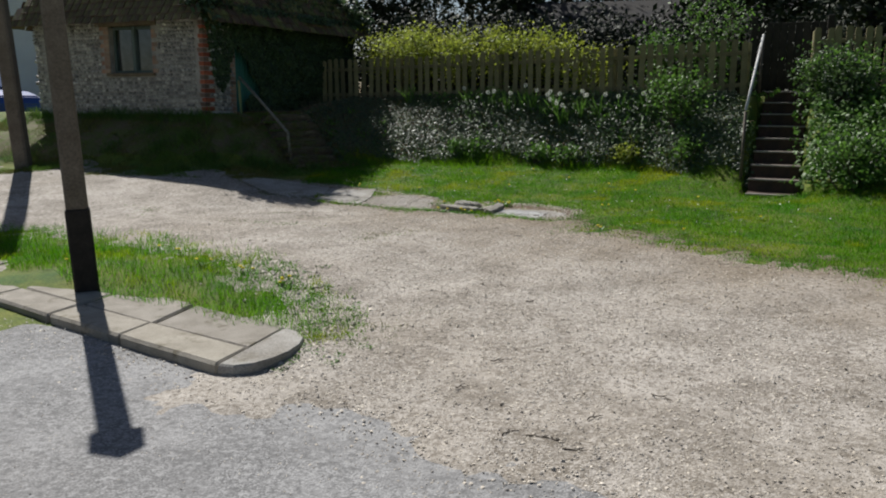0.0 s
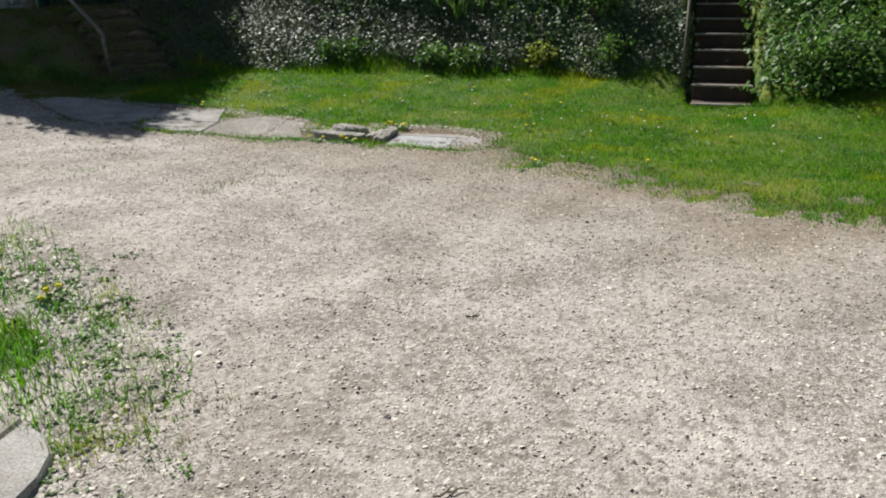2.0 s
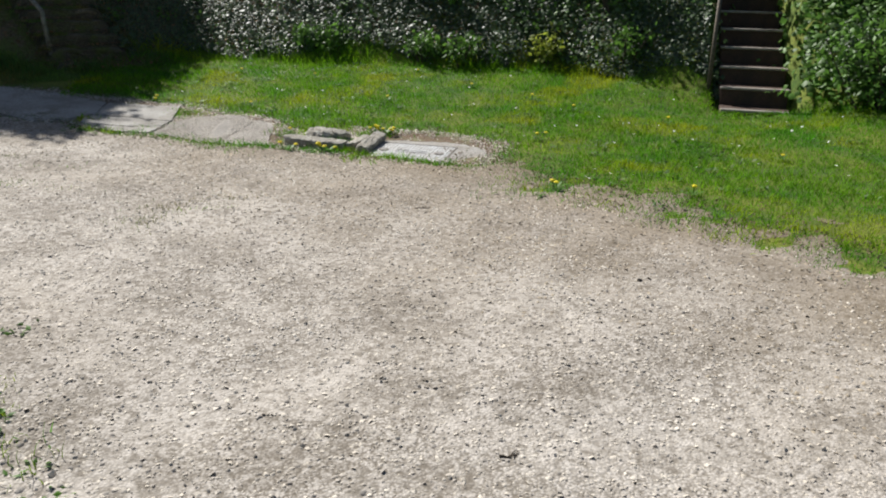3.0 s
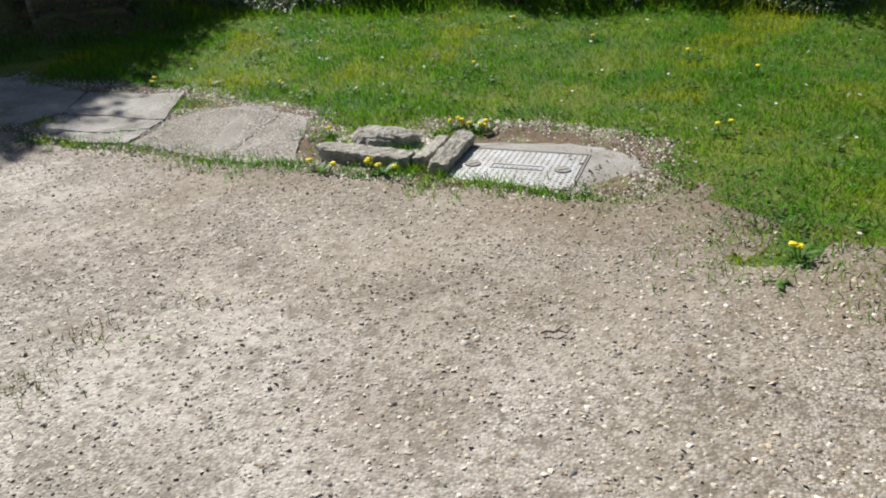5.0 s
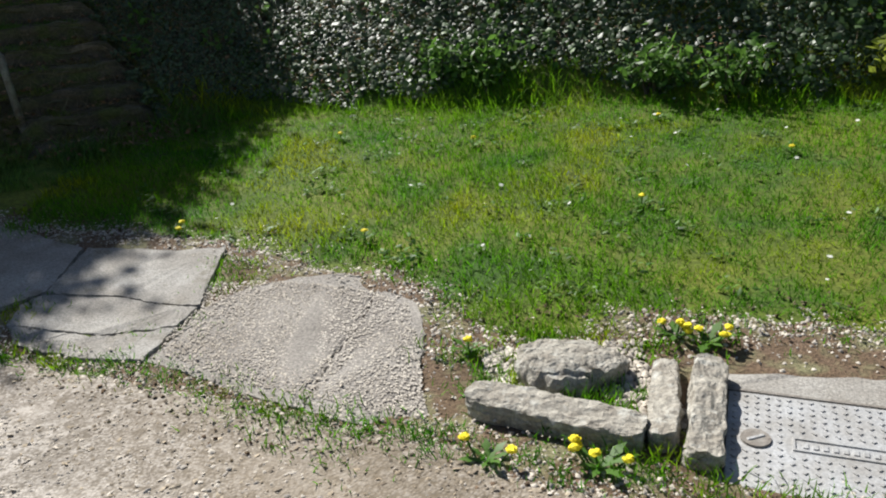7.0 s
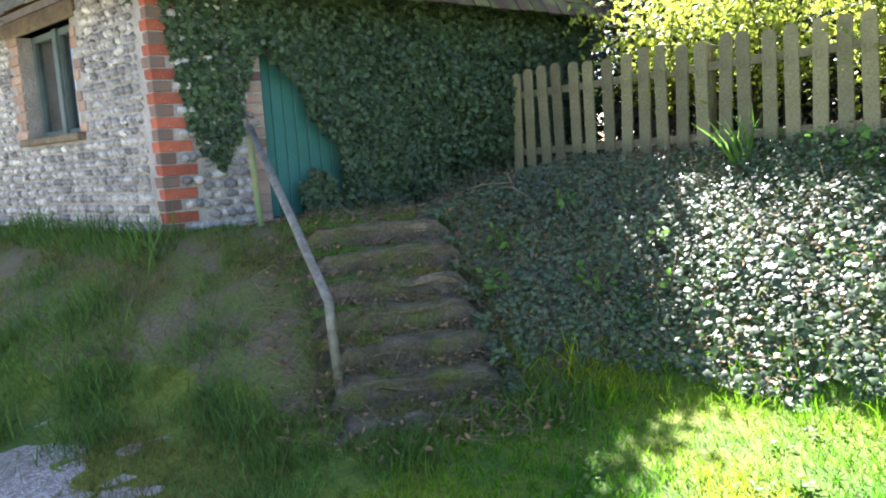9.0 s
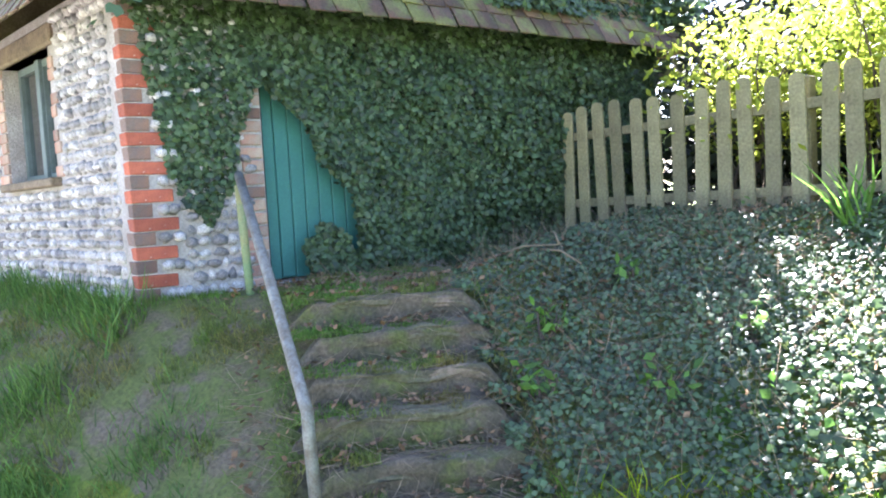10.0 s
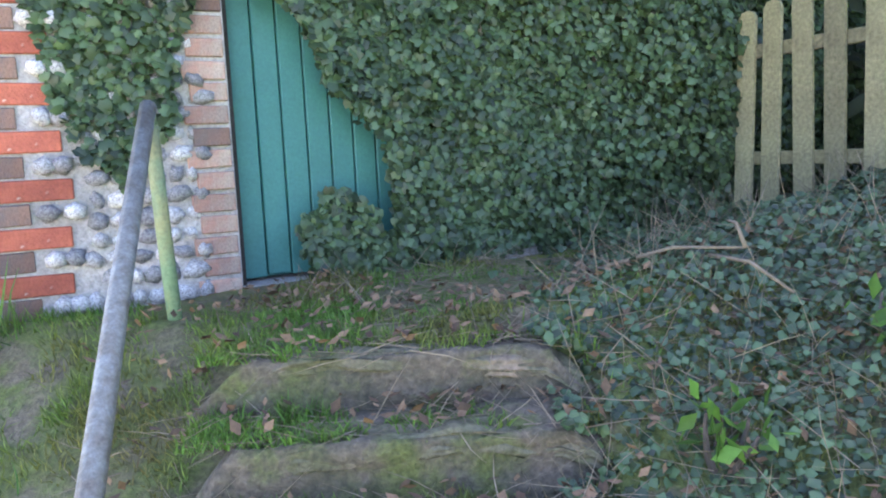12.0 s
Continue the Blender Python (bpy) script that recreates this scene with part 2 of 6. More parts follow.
STEP_EARTH = material("trodden_earth", (0.14, 0.11, 0.075), second=(0.085, 0.075, 0.045), scale=9, fine=60, fine_amount=0.65, bump=1.0, bump_scale=60, third=(0.105, 0.115, 0.035), third_scale=4, third_at=0.56, coords="World")
EARTH = material("earth", (0.15, 0.115, 0.07), second=(0.11, 0.10, 0.04), scale=4, fine=50, fine_amount=0.6, bump=1.0, bump_scale=50, third=(0.105, 0.12, 0.03), third_scale=5.5, third_at=0.49, coords="World")
DARK_BLADE = material("deep_green_blade", (0.07, 0.16, 0.028), second=(0.10, 0.17, 0.03), scale=1.4, fine=30, fine_amount=0.25, bump=0.0, rough=0.55, island=0.5, translucent=0.3, coords="World")
DRY = material("dead_stem", (0.26, 0.20, 0.13), second=(0.18, 0.14, 0.09), scale=9, fine=60, bump=0.2, island=0.4, coords="World")
DRY_LEAF = material("dead_leaf", (0.20, 0.12, 0.06), second=(0.13, 0.08, 0.045), scale=9, fine=60, bump=0.0, island=0.6, coords="World")
MOSS = material("brown_moss", (0.17, 0.115, 0.075), second=(0.12, 0.08, 0.045), scale=7, fine=90, fine_amount=0.75, bump=1.0, bump_scale=90, third=(0.20, 0.19, 0.10), third_scale=6, third_at=0.55, coords="World")
BARK = material("bark", (0.10, 0.08, 0.06), second=(0.065, 0.052, 0.04), scale=5, fine=40, bump=1.0, bump_scale=30)
PETAL = material("dandelion_yellow", (0.86, 0.74, 0.02), second=(0.84, 0.66, 0.015), scale=40, fine=200, fine_amount=0.2, bump=0.3, rough=0.7)
WHITE_PETAL = material("white_petal", (0.82, 0.82, 0.76), second=(0.75, 0.75, 0.68), scale=20, fine=100, fine_amount=0.1, bump=0.0, translucent=0.3)
CAR_BLUE = material("blue_car_paint", (0.02, 0.06, 0.30), second=(0.02, 0.055, 0.27), scale=2, fine_amount=0.05, bump=0.0, rough=0.25, spec=0.6)
RUBBER = material("rubber", (0.02, 0.02, 0.02), rough=0.8, bump=0.2)


def glass_material(name, tint):
    mat = bpy.data.materials.new(name)
    mat.use_nodes = True
    shader = mat.node_tree.nodes["Principled BSDF"]
    shader.inputs["Base Color"].default_value = (*tint, 1)
    shader.inputs["Roughness"].default_value = 0.03
    shader.inputs["IOR"].default_value = 1.7
    shader.inputs["Transmission Weight"].default_value = 1.0
    return mat


GLASS = glass_material("window_glass", (0.85, 0.9, 0.9))

# ---- building helpers ----
WORLD_POSE = {}


def thing(name, m, label, category, group="", kind=""):
    """An Empty at the base of a thing."""
    ob = new(name)
    ob.empty_display_size = 0.1
    ob.matrix_basis = m
    WORLD_POSE[ob] = m
    return tagged(ob, label, category, group, kind)


def finish(name, data, mat, smooth=False):
    data.materials.append(mat)
    if smooth:
        data.polygons.foreach_set("use_smooth", [True] * len(data.polygons))
    return new(name, data)


def part(name, bm, mat, parent, label="", m=None, smooth=False):
    """One mesh object under a thing or part; m is its pose in the world, by default the parent's."""
    data = bpy.data.meshes.new(name)
    bmesh.ops.recalc_face_normals(bm, faces=bm.faces)
    bm.to_mesh(data)
    bm.free()
    return place_part(name, data, mat, parent, label, m, smooth)


def place_part(name, data, mat, parent, label="", m=None, smooth=False):
    if not data.materials:
        data.materials.append(mat)
        if smooth:
            data.polygons.foreach_set("use_smooth", [True] * len(data.polygons))
    ob = new(name, data)
    ob.parent = parent
    at = WORLD_POSE[parent] if m is None else m
    ob.matrix_basis = WORLD_POSE[parent].inverted() @ at
    WORLD_POSE[ob] = at
    return tagged(ob, label)


def solo(name, bm, mat, label, category, m=None, group="", kind="", smooth=False):
    """A thing of one mesh."""
    data = bpy.data.meshes.new(name)
    bmesh.ops.recalc_face_normals(bm, faces=bm.faces)
    bm.to_mesh(data)
    bm.free()
    ob = finish(name, data, mat, smooth)
    ob.matrix_basis = m or Matrix()
    WORLD_POSE[ob] = ob.matrix_basis.copy()
    return tagged(ob, label, category, group, kind)


def box(bm, x0, x1, y0, y1, z0, z1, bevel=0.0, m=None, jitter=0.0):
    made = bmesh.ops.create_cube(bm, size=1)["verts"]
    for v in made:
        v.co = Vector(((x0 + x1) / 2 + v.co.x * (x1 - x0), (y0 + y1) / 2 + v.co.y * (y1 - y0), (z0 + z1) / 2 + v.co.z * (z1 - z0)))
        if jitter:
            v.co += Vector([random.uniform(-jitter, jitter) for _ in range(3)])
        if m:
            v.co = m @ v.co
    if bevel:
        edges = {e for v in made for e in v.link_edges}
        bmesh.ops.bevel(bm, geom=list(edges), offset=bevel, segments=1, affect="EDGES")
    return bm


def boxed(*args, **kw):
    return box(bmesh.new(), *args, **kw)


def tube(bm, points, radius, sides=10, end=None):
    """A round bar through points; end: the radius at its far end."""
    rings = []
    points = [Vector(p) for p in points]
    for n, p in enumerate(points):
        a, b = points[max(n - 1, 0)], points[min(n + 1, len(points) - 1)]
        q = (b - a).to_track_quat("Z", "Y")
        r = radius + ((end if end is not None else radius) - radius) * n / max(len(points) - 1, 1)
        rings.append([bm.verts.new(p + q @ Vector((r * math.cos(2 * math.pi * k / sides), r * math.sin(2 * math.pi * k / sides), 0))) for k in range(sides)])
    for lower, upper in zip(rings, rings[1:]):
        for k in range(sides):
            bm.faces.new((lower[k], lower[(k + 1) % sides], upper[(k + 1) % sides], upper[k]))
    bm.faces.new(rings[0][::-1])
    bm.faces.new(rings[-1])
    return bm


def mesh_of(name, verts, faces):
    """A mesh from arrays; all faces have the same number of corners."""
    data = bpy.data.meshes.new(name)
    verts, faces = np.asarray(verts, np.float32), np.asarray(faces, np.int32)
    size = faces.shape[1]
    data.vertices.add(len(verts))
    data.vertices.foreach_set("co", verts.ravel())
    data.loops.add(faces.size)
    data.loops.foreach_set("vertex_index", faces.ravel())
    data.polygons.add(len(faces))
    data.polygons.foreach_set("loop_start", np.arange(0, faces.size, size, dtype=np.int32))
    data.polygons.foreach_set("loop_total", np.full(len(faces), size, np.int32))
    data.update(calc_edges=True)
    data.validate()
    return data


rng = np.random.default_rng(7)


def unit(v):
    return v / np.maximum(np.linalg.norm(v, axis=-1, keepdims=True), 1e-9)


def scattered(name, shape, places, normals, sizes, spin=None, stretch=None):
    """A mesh of many copies of a small shape (verts, triangles), laid at places with their z along normals."""
    base, tris = np.array(shape[0], float), np.array(shape[1], int)
    n = len(places)
    normals = unit(np.asarray(normals, float))
    spin = rng.uniform(0, 2 * np.pi, n) if spin is None else spin
    helper = np.where(np.abs(normals[:, 2:3]) < 0.9, [[0.0, 0.0, 1.0]], [[1.0, 0.0, 0.0]])
    a = unit(np.cross(helper, normals))
    b = np.cross(normals, a)
    ax = a * np.cos(spin)[:, None] + b * np.sin(spin)[:, None]
    ay = np.cross(normals, ax)
    local = base[None] * np.asarray(sizes, float).reshape(n, 1, -1)
    if stretch is not None:
        local = local * stretch[:, None, :]
    verts = places[:, None] + local[..., 0:1] * ax[:, None] + local[..., 1:2] * ay[:, None] + local[..., 2:3] * normals[:, None]
    faces = tris[None] + (np.arange(n) * len(base))[:, None, None]
    return mesh_of(name, verts.reshape(-1, 3), faces.reshape(-1, 3))


IVY_SHAPE = ([(0, -0.45, 0), (0.42, -0.3, -0.08), (0.3, 0.05, 0), (0.5, 0.25, -0.1), (0.0, 0.6, -0.06), (-0.5, 0.25, -0.1), (-0.3, 0.05, 0), (-0.42, -0.3, -0.08), (0, 0, 0.07)],
             [(8, 0, 1), (8, 1, 2), (8, 2, 3), (8, 3, 4), (8, 4, 5), (8, 5, 6), (8, 6, 7), (8, 7, 0)])
SMALL_IVY = ([(0, -0.4, 0), (0.5, -0.05, -0.1), (0, 0.6, -0.06), (-0.5, -0.05, -0.1), (0, 0.02, 0.07)], [(4, 0, 1), (4, 1, 2), (4, 2, 3), (4, 3, 0)])
LEAF_SHAPE = ([(0, -0.5, 0), (0.28, 0, -0.06), (0, 0.55, -0.05), (-0.28, 0, -0.06), (0, 0, 0.06)], [(4, 0, 1), (4, 1, 2), (4, 2, 3), (4, 3, 0)])
BLADE_SHAPE = ([(-0.045, 0, 0), (0.045, 0, 0), (-0.035, 0.10, 0.5), (0.035, 0.10, 0.5), (0, 0.42, 0.92)], [(0, 1, 3), (0, 3, 2), (2, 3, 4)])
STONE_SHAPE = ([(0.5, 0.1, -0.1), (0.05, 0.45, -0.06), (-0.5, 0, -0.1), (-0.05, -0.45, -0.08), (0.22, 0.06, 0.3), (-0.2, -0.04, 0.27)],
               [(0, 1, 4), (1, 5, 4), (1, 2, 5), (2, 3, 5), (3, 4, 5), (3, 0, 4)])
TWIG_SHAPE = ([(0.02, 0, 0), (-0.012, 0.018, 0), (-0.012, -0.018, 0), (0.06, 0.05, 0.55), (0.04, 0.065, 0.55), (0.04, 0.035, 0.55), (-0.05, 0.2, 1.0)],
              [(0, 1, 4), (0, 4, 3), (1, 2, 5), (1, 5, 4), (2, 0, 3), (2, 3, 5), (3, 4, 6), (4, 5, 6), (5, 3, 6)])

# ---- lie of the land ----
ROAD_N = np.array([0.504, 0.864])


def from_road(x, y):
    """Metres from the road's edge, into the drive."""
    return (x + 1.0) * ROAD_N[0] + (y - 2.38) * ROAD_N[1]


BASE_X = [-40, -8, -5, -3.3, -2.4, -1.57, 0.2, 2.5, 3.6, 4.4, 5.0, 8, 40]
BASE_Y = [11, 10.4, 10.3, 10.6, 11.05, 11.45, 11.2, 10.5, 9.5, 8.7, 8.0, 5.5, -18]
TOP_X = [-40, -12, -4.66, -4.2, -3.3, -2.6, -1.5, 0, 4.35, 5.4, 8, 12, 40]
TOP_Y = [22, 13.77, 11.50, 11.72, 12.05, 13.3, 13.35, 12.75, 10.85, 10.0, 7.4, 4.6, -14]
TOP_Z = [1.0, 1.08, 1.08, 1.08, 1.1, 1.3, 1.36, 1.38, 1.42, 1.42, 1.5, 1.5, 1.5]
STEP_FOOT, STEP_WAY, STEP_SIDE = np.array([3.95, 8.91]), np.array([0.35, 0.937]), np.array([0.937, -0.35])
LEFT_FOOT, LEFT_WAY, LEFT_SIDE = np.array([-2.50, 10.87]), np.array([-0.64, 0.768]), np.array([0.768, 0.64])
LEFT_RISE, LEFT_GOING = 0.131, 0.208


def land(x, y):
    """The ground's height."""
    x, y = np.asarray(x, float), np.asarray(y, float)
    d = from_road(x, y)
    t = np.clip(d / 6.3, 0, 1)
    z = -0.19 + 0.19 * (1.5 * t - 0.5 * t**3)
    yb, yt, zt = np.interp(x, BASE_X, BASE_Y), np.interp(x, TOP_X, TOP_Y), np.interp(x, TOP_X, TOP_Z)
    z = np.maximum(z, -0.19) + 0.31 * np.clip(1 - (yb - y) / 3.2, 0, 1) ** 1.3
    s = np.clip((y - yb) / np.maximum(yt - yb, 0.1), 0, 1)
    z = z + (zt - 0.31) * (s * (1.15 - 0.15 * s))
    z = z + 0.10 * np.exp(-(((x + 2.6) / 1.5) ** 2) - ((y - 4.6) / 0.8) ** 2)
    z = z - 0.17 * np.exp(-(((x - 3.9) / 0.8) ** 2) - ((y - 8.75) / 0.75) ** 2)
    for foot, way, side, half, rise, going in ((STEP_FOOT, STEP_WAY, STEP_SIDE, 0.40, 0.17, 0.31), (LEFT_FOOT, LEFT_WAY, LEFT_SIDE, 0.46, LEFT_RISE, LEFT_GOING)):
        along = (x - foot[0]) * way[0] + (y - foot[1]) * way[1]
        off = np.abs((x - foot[0]) * side[0] + (y - foot[1]) * side[1])
        cut = (-0.07 if half < 0.45 else 0.10) + rise * along / going
        z = np.where((off < half) & (along > -0.05) & (along < going * (9 if half < 0.45 else 7.0)), np.minimum(z, cut), z)
    return z


def rumple(x, y, k=1.0):
    """Small unevenness, smooth in x and y."""
    return (np.sin(3.1 * x * k + 1.7 * np.sin(2.3 * y * k)) * np.cos(2.7 * y * k + 1.1) + 0.6 * np.sin(7.3 * x * k + 2.1 * y * k) * np.sin(6.1 * y * k + 3 * x * k)
            + 0.35 * np.sin(17 * x * k + 5 * y * k) * np.cos(15 * y * k - 9 * x * k))


DRIVE = np.array([(-30, 9.5), (-14, 7.3), (-5.25, 6.7), (-4, 6.5), (-2.9, 5.9), (-1.86, 5.15), (-1.05, 4.2), (-0.6, 3.4), (-0.72, 2.6), (-1.1, 2.3),
                  (0.6, 1.45), (2, 0.63), (6, -1.7), (12, -5.2), (12, -2), (8, 0.6), (5, 3.3), (3.4, 4.57), (2.34, 5.64), (1.5, 6.6), (1.25, 7.2),
                  (0.3, 7.45), (-0.4, 7.8), (-1.0, 8.15), (-1.6, 8.42), (-3.4, 9.6), (-7, 9.9), (-14, 11), (-30, 13)])


def inside(poly, x, y):
    """Metres inside a polygon's edge (negative outside)."""
    best, odd = np.full(x.shape, 1e9), np.zeros(x.shape, bool)
    for (ax, ay), (bx, by) in zip(poly, np.roll(poly, -1, 0)):
        dx, dy = bx - ax, by - ay
        t = np.clip(((x - ax) * dx + (y - ay) * dy) / (dx * dx + dy * dy), 0, 1)
        best = np.minimum(best, np.hypot(x - ax - t * dx, y - ay - t * dy))
        cross = ((ay > y) != (by > y)) & (x < dx * (y - ay) / (dy if dy else 1e-9) + ax)
        odd ^= cross
    return np.where(odd, best, -best)


def steps_to(near, far, lo, hi, fine):
    """Grid lines: fine between lo and hi, ever wider out to near and far."""
    mid = np.arange(lo, hi + fine / 2, fine)
    out = np.geomspace(fine * 2, 1.0, 12).cumsum()
    up, down = hi + out, lo - out
    grow = np.geomspace(2, max(far - up[-1], 4), 14)
    grow2 = np.geomspace(2, max(down[-1] - near, 4), 14)
    return np.r_[(down[-1] - grow2)[::-1], down[::-1], mid, up, up[-1] + grow]


def sheet(name, xs, ys, height, keep=None):
    gx, gy = np.meshgrid(xs, ys)
    gz = height(gx, gy)
    n, m = gx.shape
    i = np.arange(n * m).reshape(n, m)
    faces = np.stack([i[:-1, :-1], i[:-1, 1:], i[1:, 1:], i[1:, :-1]], -1).reshape(-1, 4)
    if keep is not None:
        ok = keep(gx, gy).ravel()
        faces = faces[ok[faces].any(1)]
        used = np.unique(faces)
        back = np.zeros(n * m, int)
        back[used] = np.arange(len(used))
        return mesh_of(name, np.stack([gx, gy, gz], -1).reshape(-1, 3)[used], back[faces])
    return mesh_of(name, np.stack([gx, gy, gz], -1).reshape(-1, 3), faces)


SLABS = np.array([(-3.4, 9.65), (-2.5, 9.55), (-1.9, 9.45), (-1.4, 9.32), (-0.75, 8.92), (-0.45, 8.72), (-0.38, 8.35), (0.3, 8.35), (0.6, 8.32), (1.0, 8.25), (1.28, 7.85), (1.1, 7.3), (0.3, 7.5), (-0.4, 7.9), (-1.0, 8.15), (-1.6, 8.42), (-2.9, 8.95)])


def bare_top(x, y):
    edge = np.clip((inside(SLABS, x, y) + 0.17) * 6 + 0.45 * rumple(x, y) + 0.4 * rumple(x, y, 2.3), -2, 1)
    deep = np.clip(inside(SLABS, x, y) * 8, 0, 1)
    return land(x, y) + 0.008 * rumple(x, y) * (1 - 0.8 * deep) + 0.008 * edge - 0.004 - 0.009 * deep


def drive_top(x, y):
    edge = np.clip((inside(DRIVE, x, y) + np.where(x > 1.2, 0.2, 0.28)) * 3 + 0.7 * rumple(x, y) + 0.5 * rumple(x, y, 2.3) + 0.3 * rumple(x, y, 5.1), -2, 1)
    edge = np.minimum(edge, np.clip((-inside(SLABS, x, y) - 0.04) * 10 + 0.5 * rumple(x, y, 2.3), -2, 1))
    return land(x, y) + 0.008 * rumple(x, y) + 0.012 * edge + 0.003 * rumple(x, y, 2.7)


# ---- ground, road, drive ----
SLOPE = np.array([(-8.5, 10.7), (-5, 10.6), (-3.6, 10.75), (-2.9, 10.7), (-2.0, 11.1), (-1.8, 12.2), (-1.8, 13.5), (-4.0, 13.3), (-4.7, 11.4), (-8.5, 12.6)])
ground = finish("ground", sheet("ground", steps_to(-3000, 3000, -9, 7, 0.08), steps_to(-3000, 3000, -3, 16, 0.08),
                                lambda x, y: land(x, y) + 0.008 * rumple(x, y) - 0.04 * np.clip(inside(SLABS, x, y) * 8 + 0.2, 0, 1) - 0.05 * np.clip(inside(SLOPE, x, y) * 6 - 0.3, 0, 1)), SOIL, True)
tagged(ground, "mossy green turf and soil rising to a bank", "ground", kind="structure")
road = finish("road", sheet("road", np.linspace(-60, 60, 520), np.linspace(-45, 45, 400),
                            lambda x, y: -0.178 - 0.3 * np.clip(-from_road(x, y) - 6.1, 0, 1) - 0.05 * np.clip(from_road(x, y) + 0.10 + 0.05 * rumple(x, y), 0, 1) + 0.02 * np.clip(-from_road(x, y), 0, 2) / 2,
                            lambda x, y: (from_road(x, y) < 0.5) & (from_road(x, y) > -7.0)), ASPHALT, True)
tagged(road, "worn grey asphalt road with gravel along its edge", "road", kind="structure")
drive = finish("gravel_drive", sheet("gravel_drive", np.r_[np.arange(-32, -7, 0.25), np.arange(-7, 8, 0.06), np.arange(8, 14, 0.2)], np.r_[np.arange(-6, -1, 0.2), np.arange(-1, 11.6, 0.06), np.arange(11.6, 13.6, 0.15)],
                                     drive_top,
                                     lambda x, y: inside(DRIVE, x, y) > -1.3), GRAVEL, True)
tagged(drive, "pale beige loose gravel drive", "drive", kind="structure")
bare = finish("bare_soil", sheet("bare_soil", np.arange(-3.9, 1.8, 0.035), np.arange(6.9, 10.1, 0.035), bare_top, lambda x, y: inside(SLABS, x, y) > -0.42), MOSS, True)
tagged(bare, "bare brown soil and moss round the slabs", "soil", kind="structure")
slope = finish("slope_soil", sheet("slope_soil", np.arange(-8.8, -1.4, 0.06), np.arange(10.3, 13.9, 0.06),
                                   lambda x, y: land(x, y) + 0.008 * rumple(x, y) + 0.016 * np.clip(inside(SLOPE, x, y) * 5 + 0.6 * rumple(x, y, 1.2) + 0.5 * rumple(x, y, 2.6), -2, 1) - 0.002,
                                   lambda x, y: inside(SLOPE, x, y) > -0.3), EARTH, True)
tagged(slope, "brown mossy soil on the slope below the barn", "soil", kind="structure")

# ---- flint barn ----
CORNER = Vector((-4.66, 11.54, 0.9))
SIDE, FRONT = Vector((0.407, 0.914, 0)), Vector((-0.956, 0.292, 0))
LENGTH, DEPTH, EAVE, RIDGE = 3.8, 4.27, 2.80, 5.58


def frame_of(origin, along):
    """A pose with x along a wall, z up."""
    x = along.normalized()
    y = Vector((-x.y, x.x, 0))
    return Matrix(((x.x, y.x, 0, origin.x), (x.y, y.y, 0, origin.y), (0, 0, 1, origin.z), (0, 0, 0, 1)))


FRONT_M = frame_of(CORNER, FRONT)          # y points out of the wall, towards the drive
SIDE_M = frame_of(CORNER, SIDE)            # y points into the barn
Z0 = CORNER.z
WIN = (1.08, 2.03, 1.80 - Z0, 2.60 - Z0)
DOOR = (0.745, 1.565, 1.10 - Z0, 2.55 - Z0)
barn = thing("flint_barn", Matrix.Translation(CORNER), "old flint barn with mossy tiled roof, overgrown with ivy", "barn")


def wall_with_hole(length, top, hole, y0, y1):
    bm = bmesh.new()
    a, b, c, d = hole
    xs, zs = (0, a, b, length), (-0.5, c, d, top)
    grid = [[bm.verts.new((x, y0, z)) for z in zs] for x in xs]
    faces = [bm.faces.new((grid[i][j], grid[i + 1][j], grid[i + 1][j + 1], grid[i][j + 1])) for i in range(3) for j in range(3) if (i, j) != (1, 1)]
    for g in bmesh.ops.extrude_face_region(bm, geom=faces)["geom"]:
        if isinstance(g, bmesh.types.BMVert):
            g.co.y = y1
    return bm


wall_front = part("front_wall", wall_with_hole(LENGTH, EAVE - Z0, WIN, -0.33, 0), MORTAR, barn, "whitish flint wall", FRONT_M)
wall_side = part("side_wall", wall_with_hole(DEPTH, EAVE - Z0, DOOR, 0, 0.33), MORTAR, barn, "flint wall with brick quoins under ivy", SIDE_M)
BACK_M = frame_of(CORNER + SIDE * DEPTH, FRONT)
part("back_wall", boxed(0.02, LENGTH, 0.0, 0.3, -0.5, EAVE - Z0), MORTAR, barn, "", BACK_M)
part("end_wall", boxed(0.01, DEPTH - 0.01, -0.33, 0, -0.5, EAVE - Z0), MORTAR, barn, "", frame_of(CORNER + FRONT * LENGTH, SIDE))


def roof_corner(s, f, z):
    return CORNER * 1 + SIDE * s + FRONT * f + Vector((0, 0, z - Z0))


OVER = 0.22
LOW = EAVE - 0.06
R1, R2 = roof_corner(DEPTH / 2 - 0.62, 1.36, RIDGE), roof_corner(DEPTH / 2 - 0.62, LENGTH - 1.36, RIDGE)
E1, E2 = roof_corner(-OVER, -OVER, LOW), roof_corner(-OVER, LENGTH + OVER, LOW)
E3, E4 = roof_corner(DEPTH + OVER, LENGTH + OVER, LOW), roof_corner(DEPTH + OVER, -OVER, LOW)


def roof_mesh():
    bm = bmesh.new()
    top = [bm.verts.new(p + Vector((0, 0, 0.06))) for p in (E1, E2, E3, E4, R1, R2)]
    low = [bm.verts.new(p) for p in (E1, E2, E3, E4, R1, R2)]
    for loop in ((0, 1, 5, 4), (1, 2, 5), (2, 3, 4, 5), (3, 0, 4)):
        bm.faces.new([top[k] for k in loop])
        bm.faces.new([low[k] for k in loop[::-1]])
    for a, b in ((0, 1), (1, 2), (2, 3), (3, 0)):
        bm.faces.new((low[a], low[b], top[b], top[a]))
    return bm


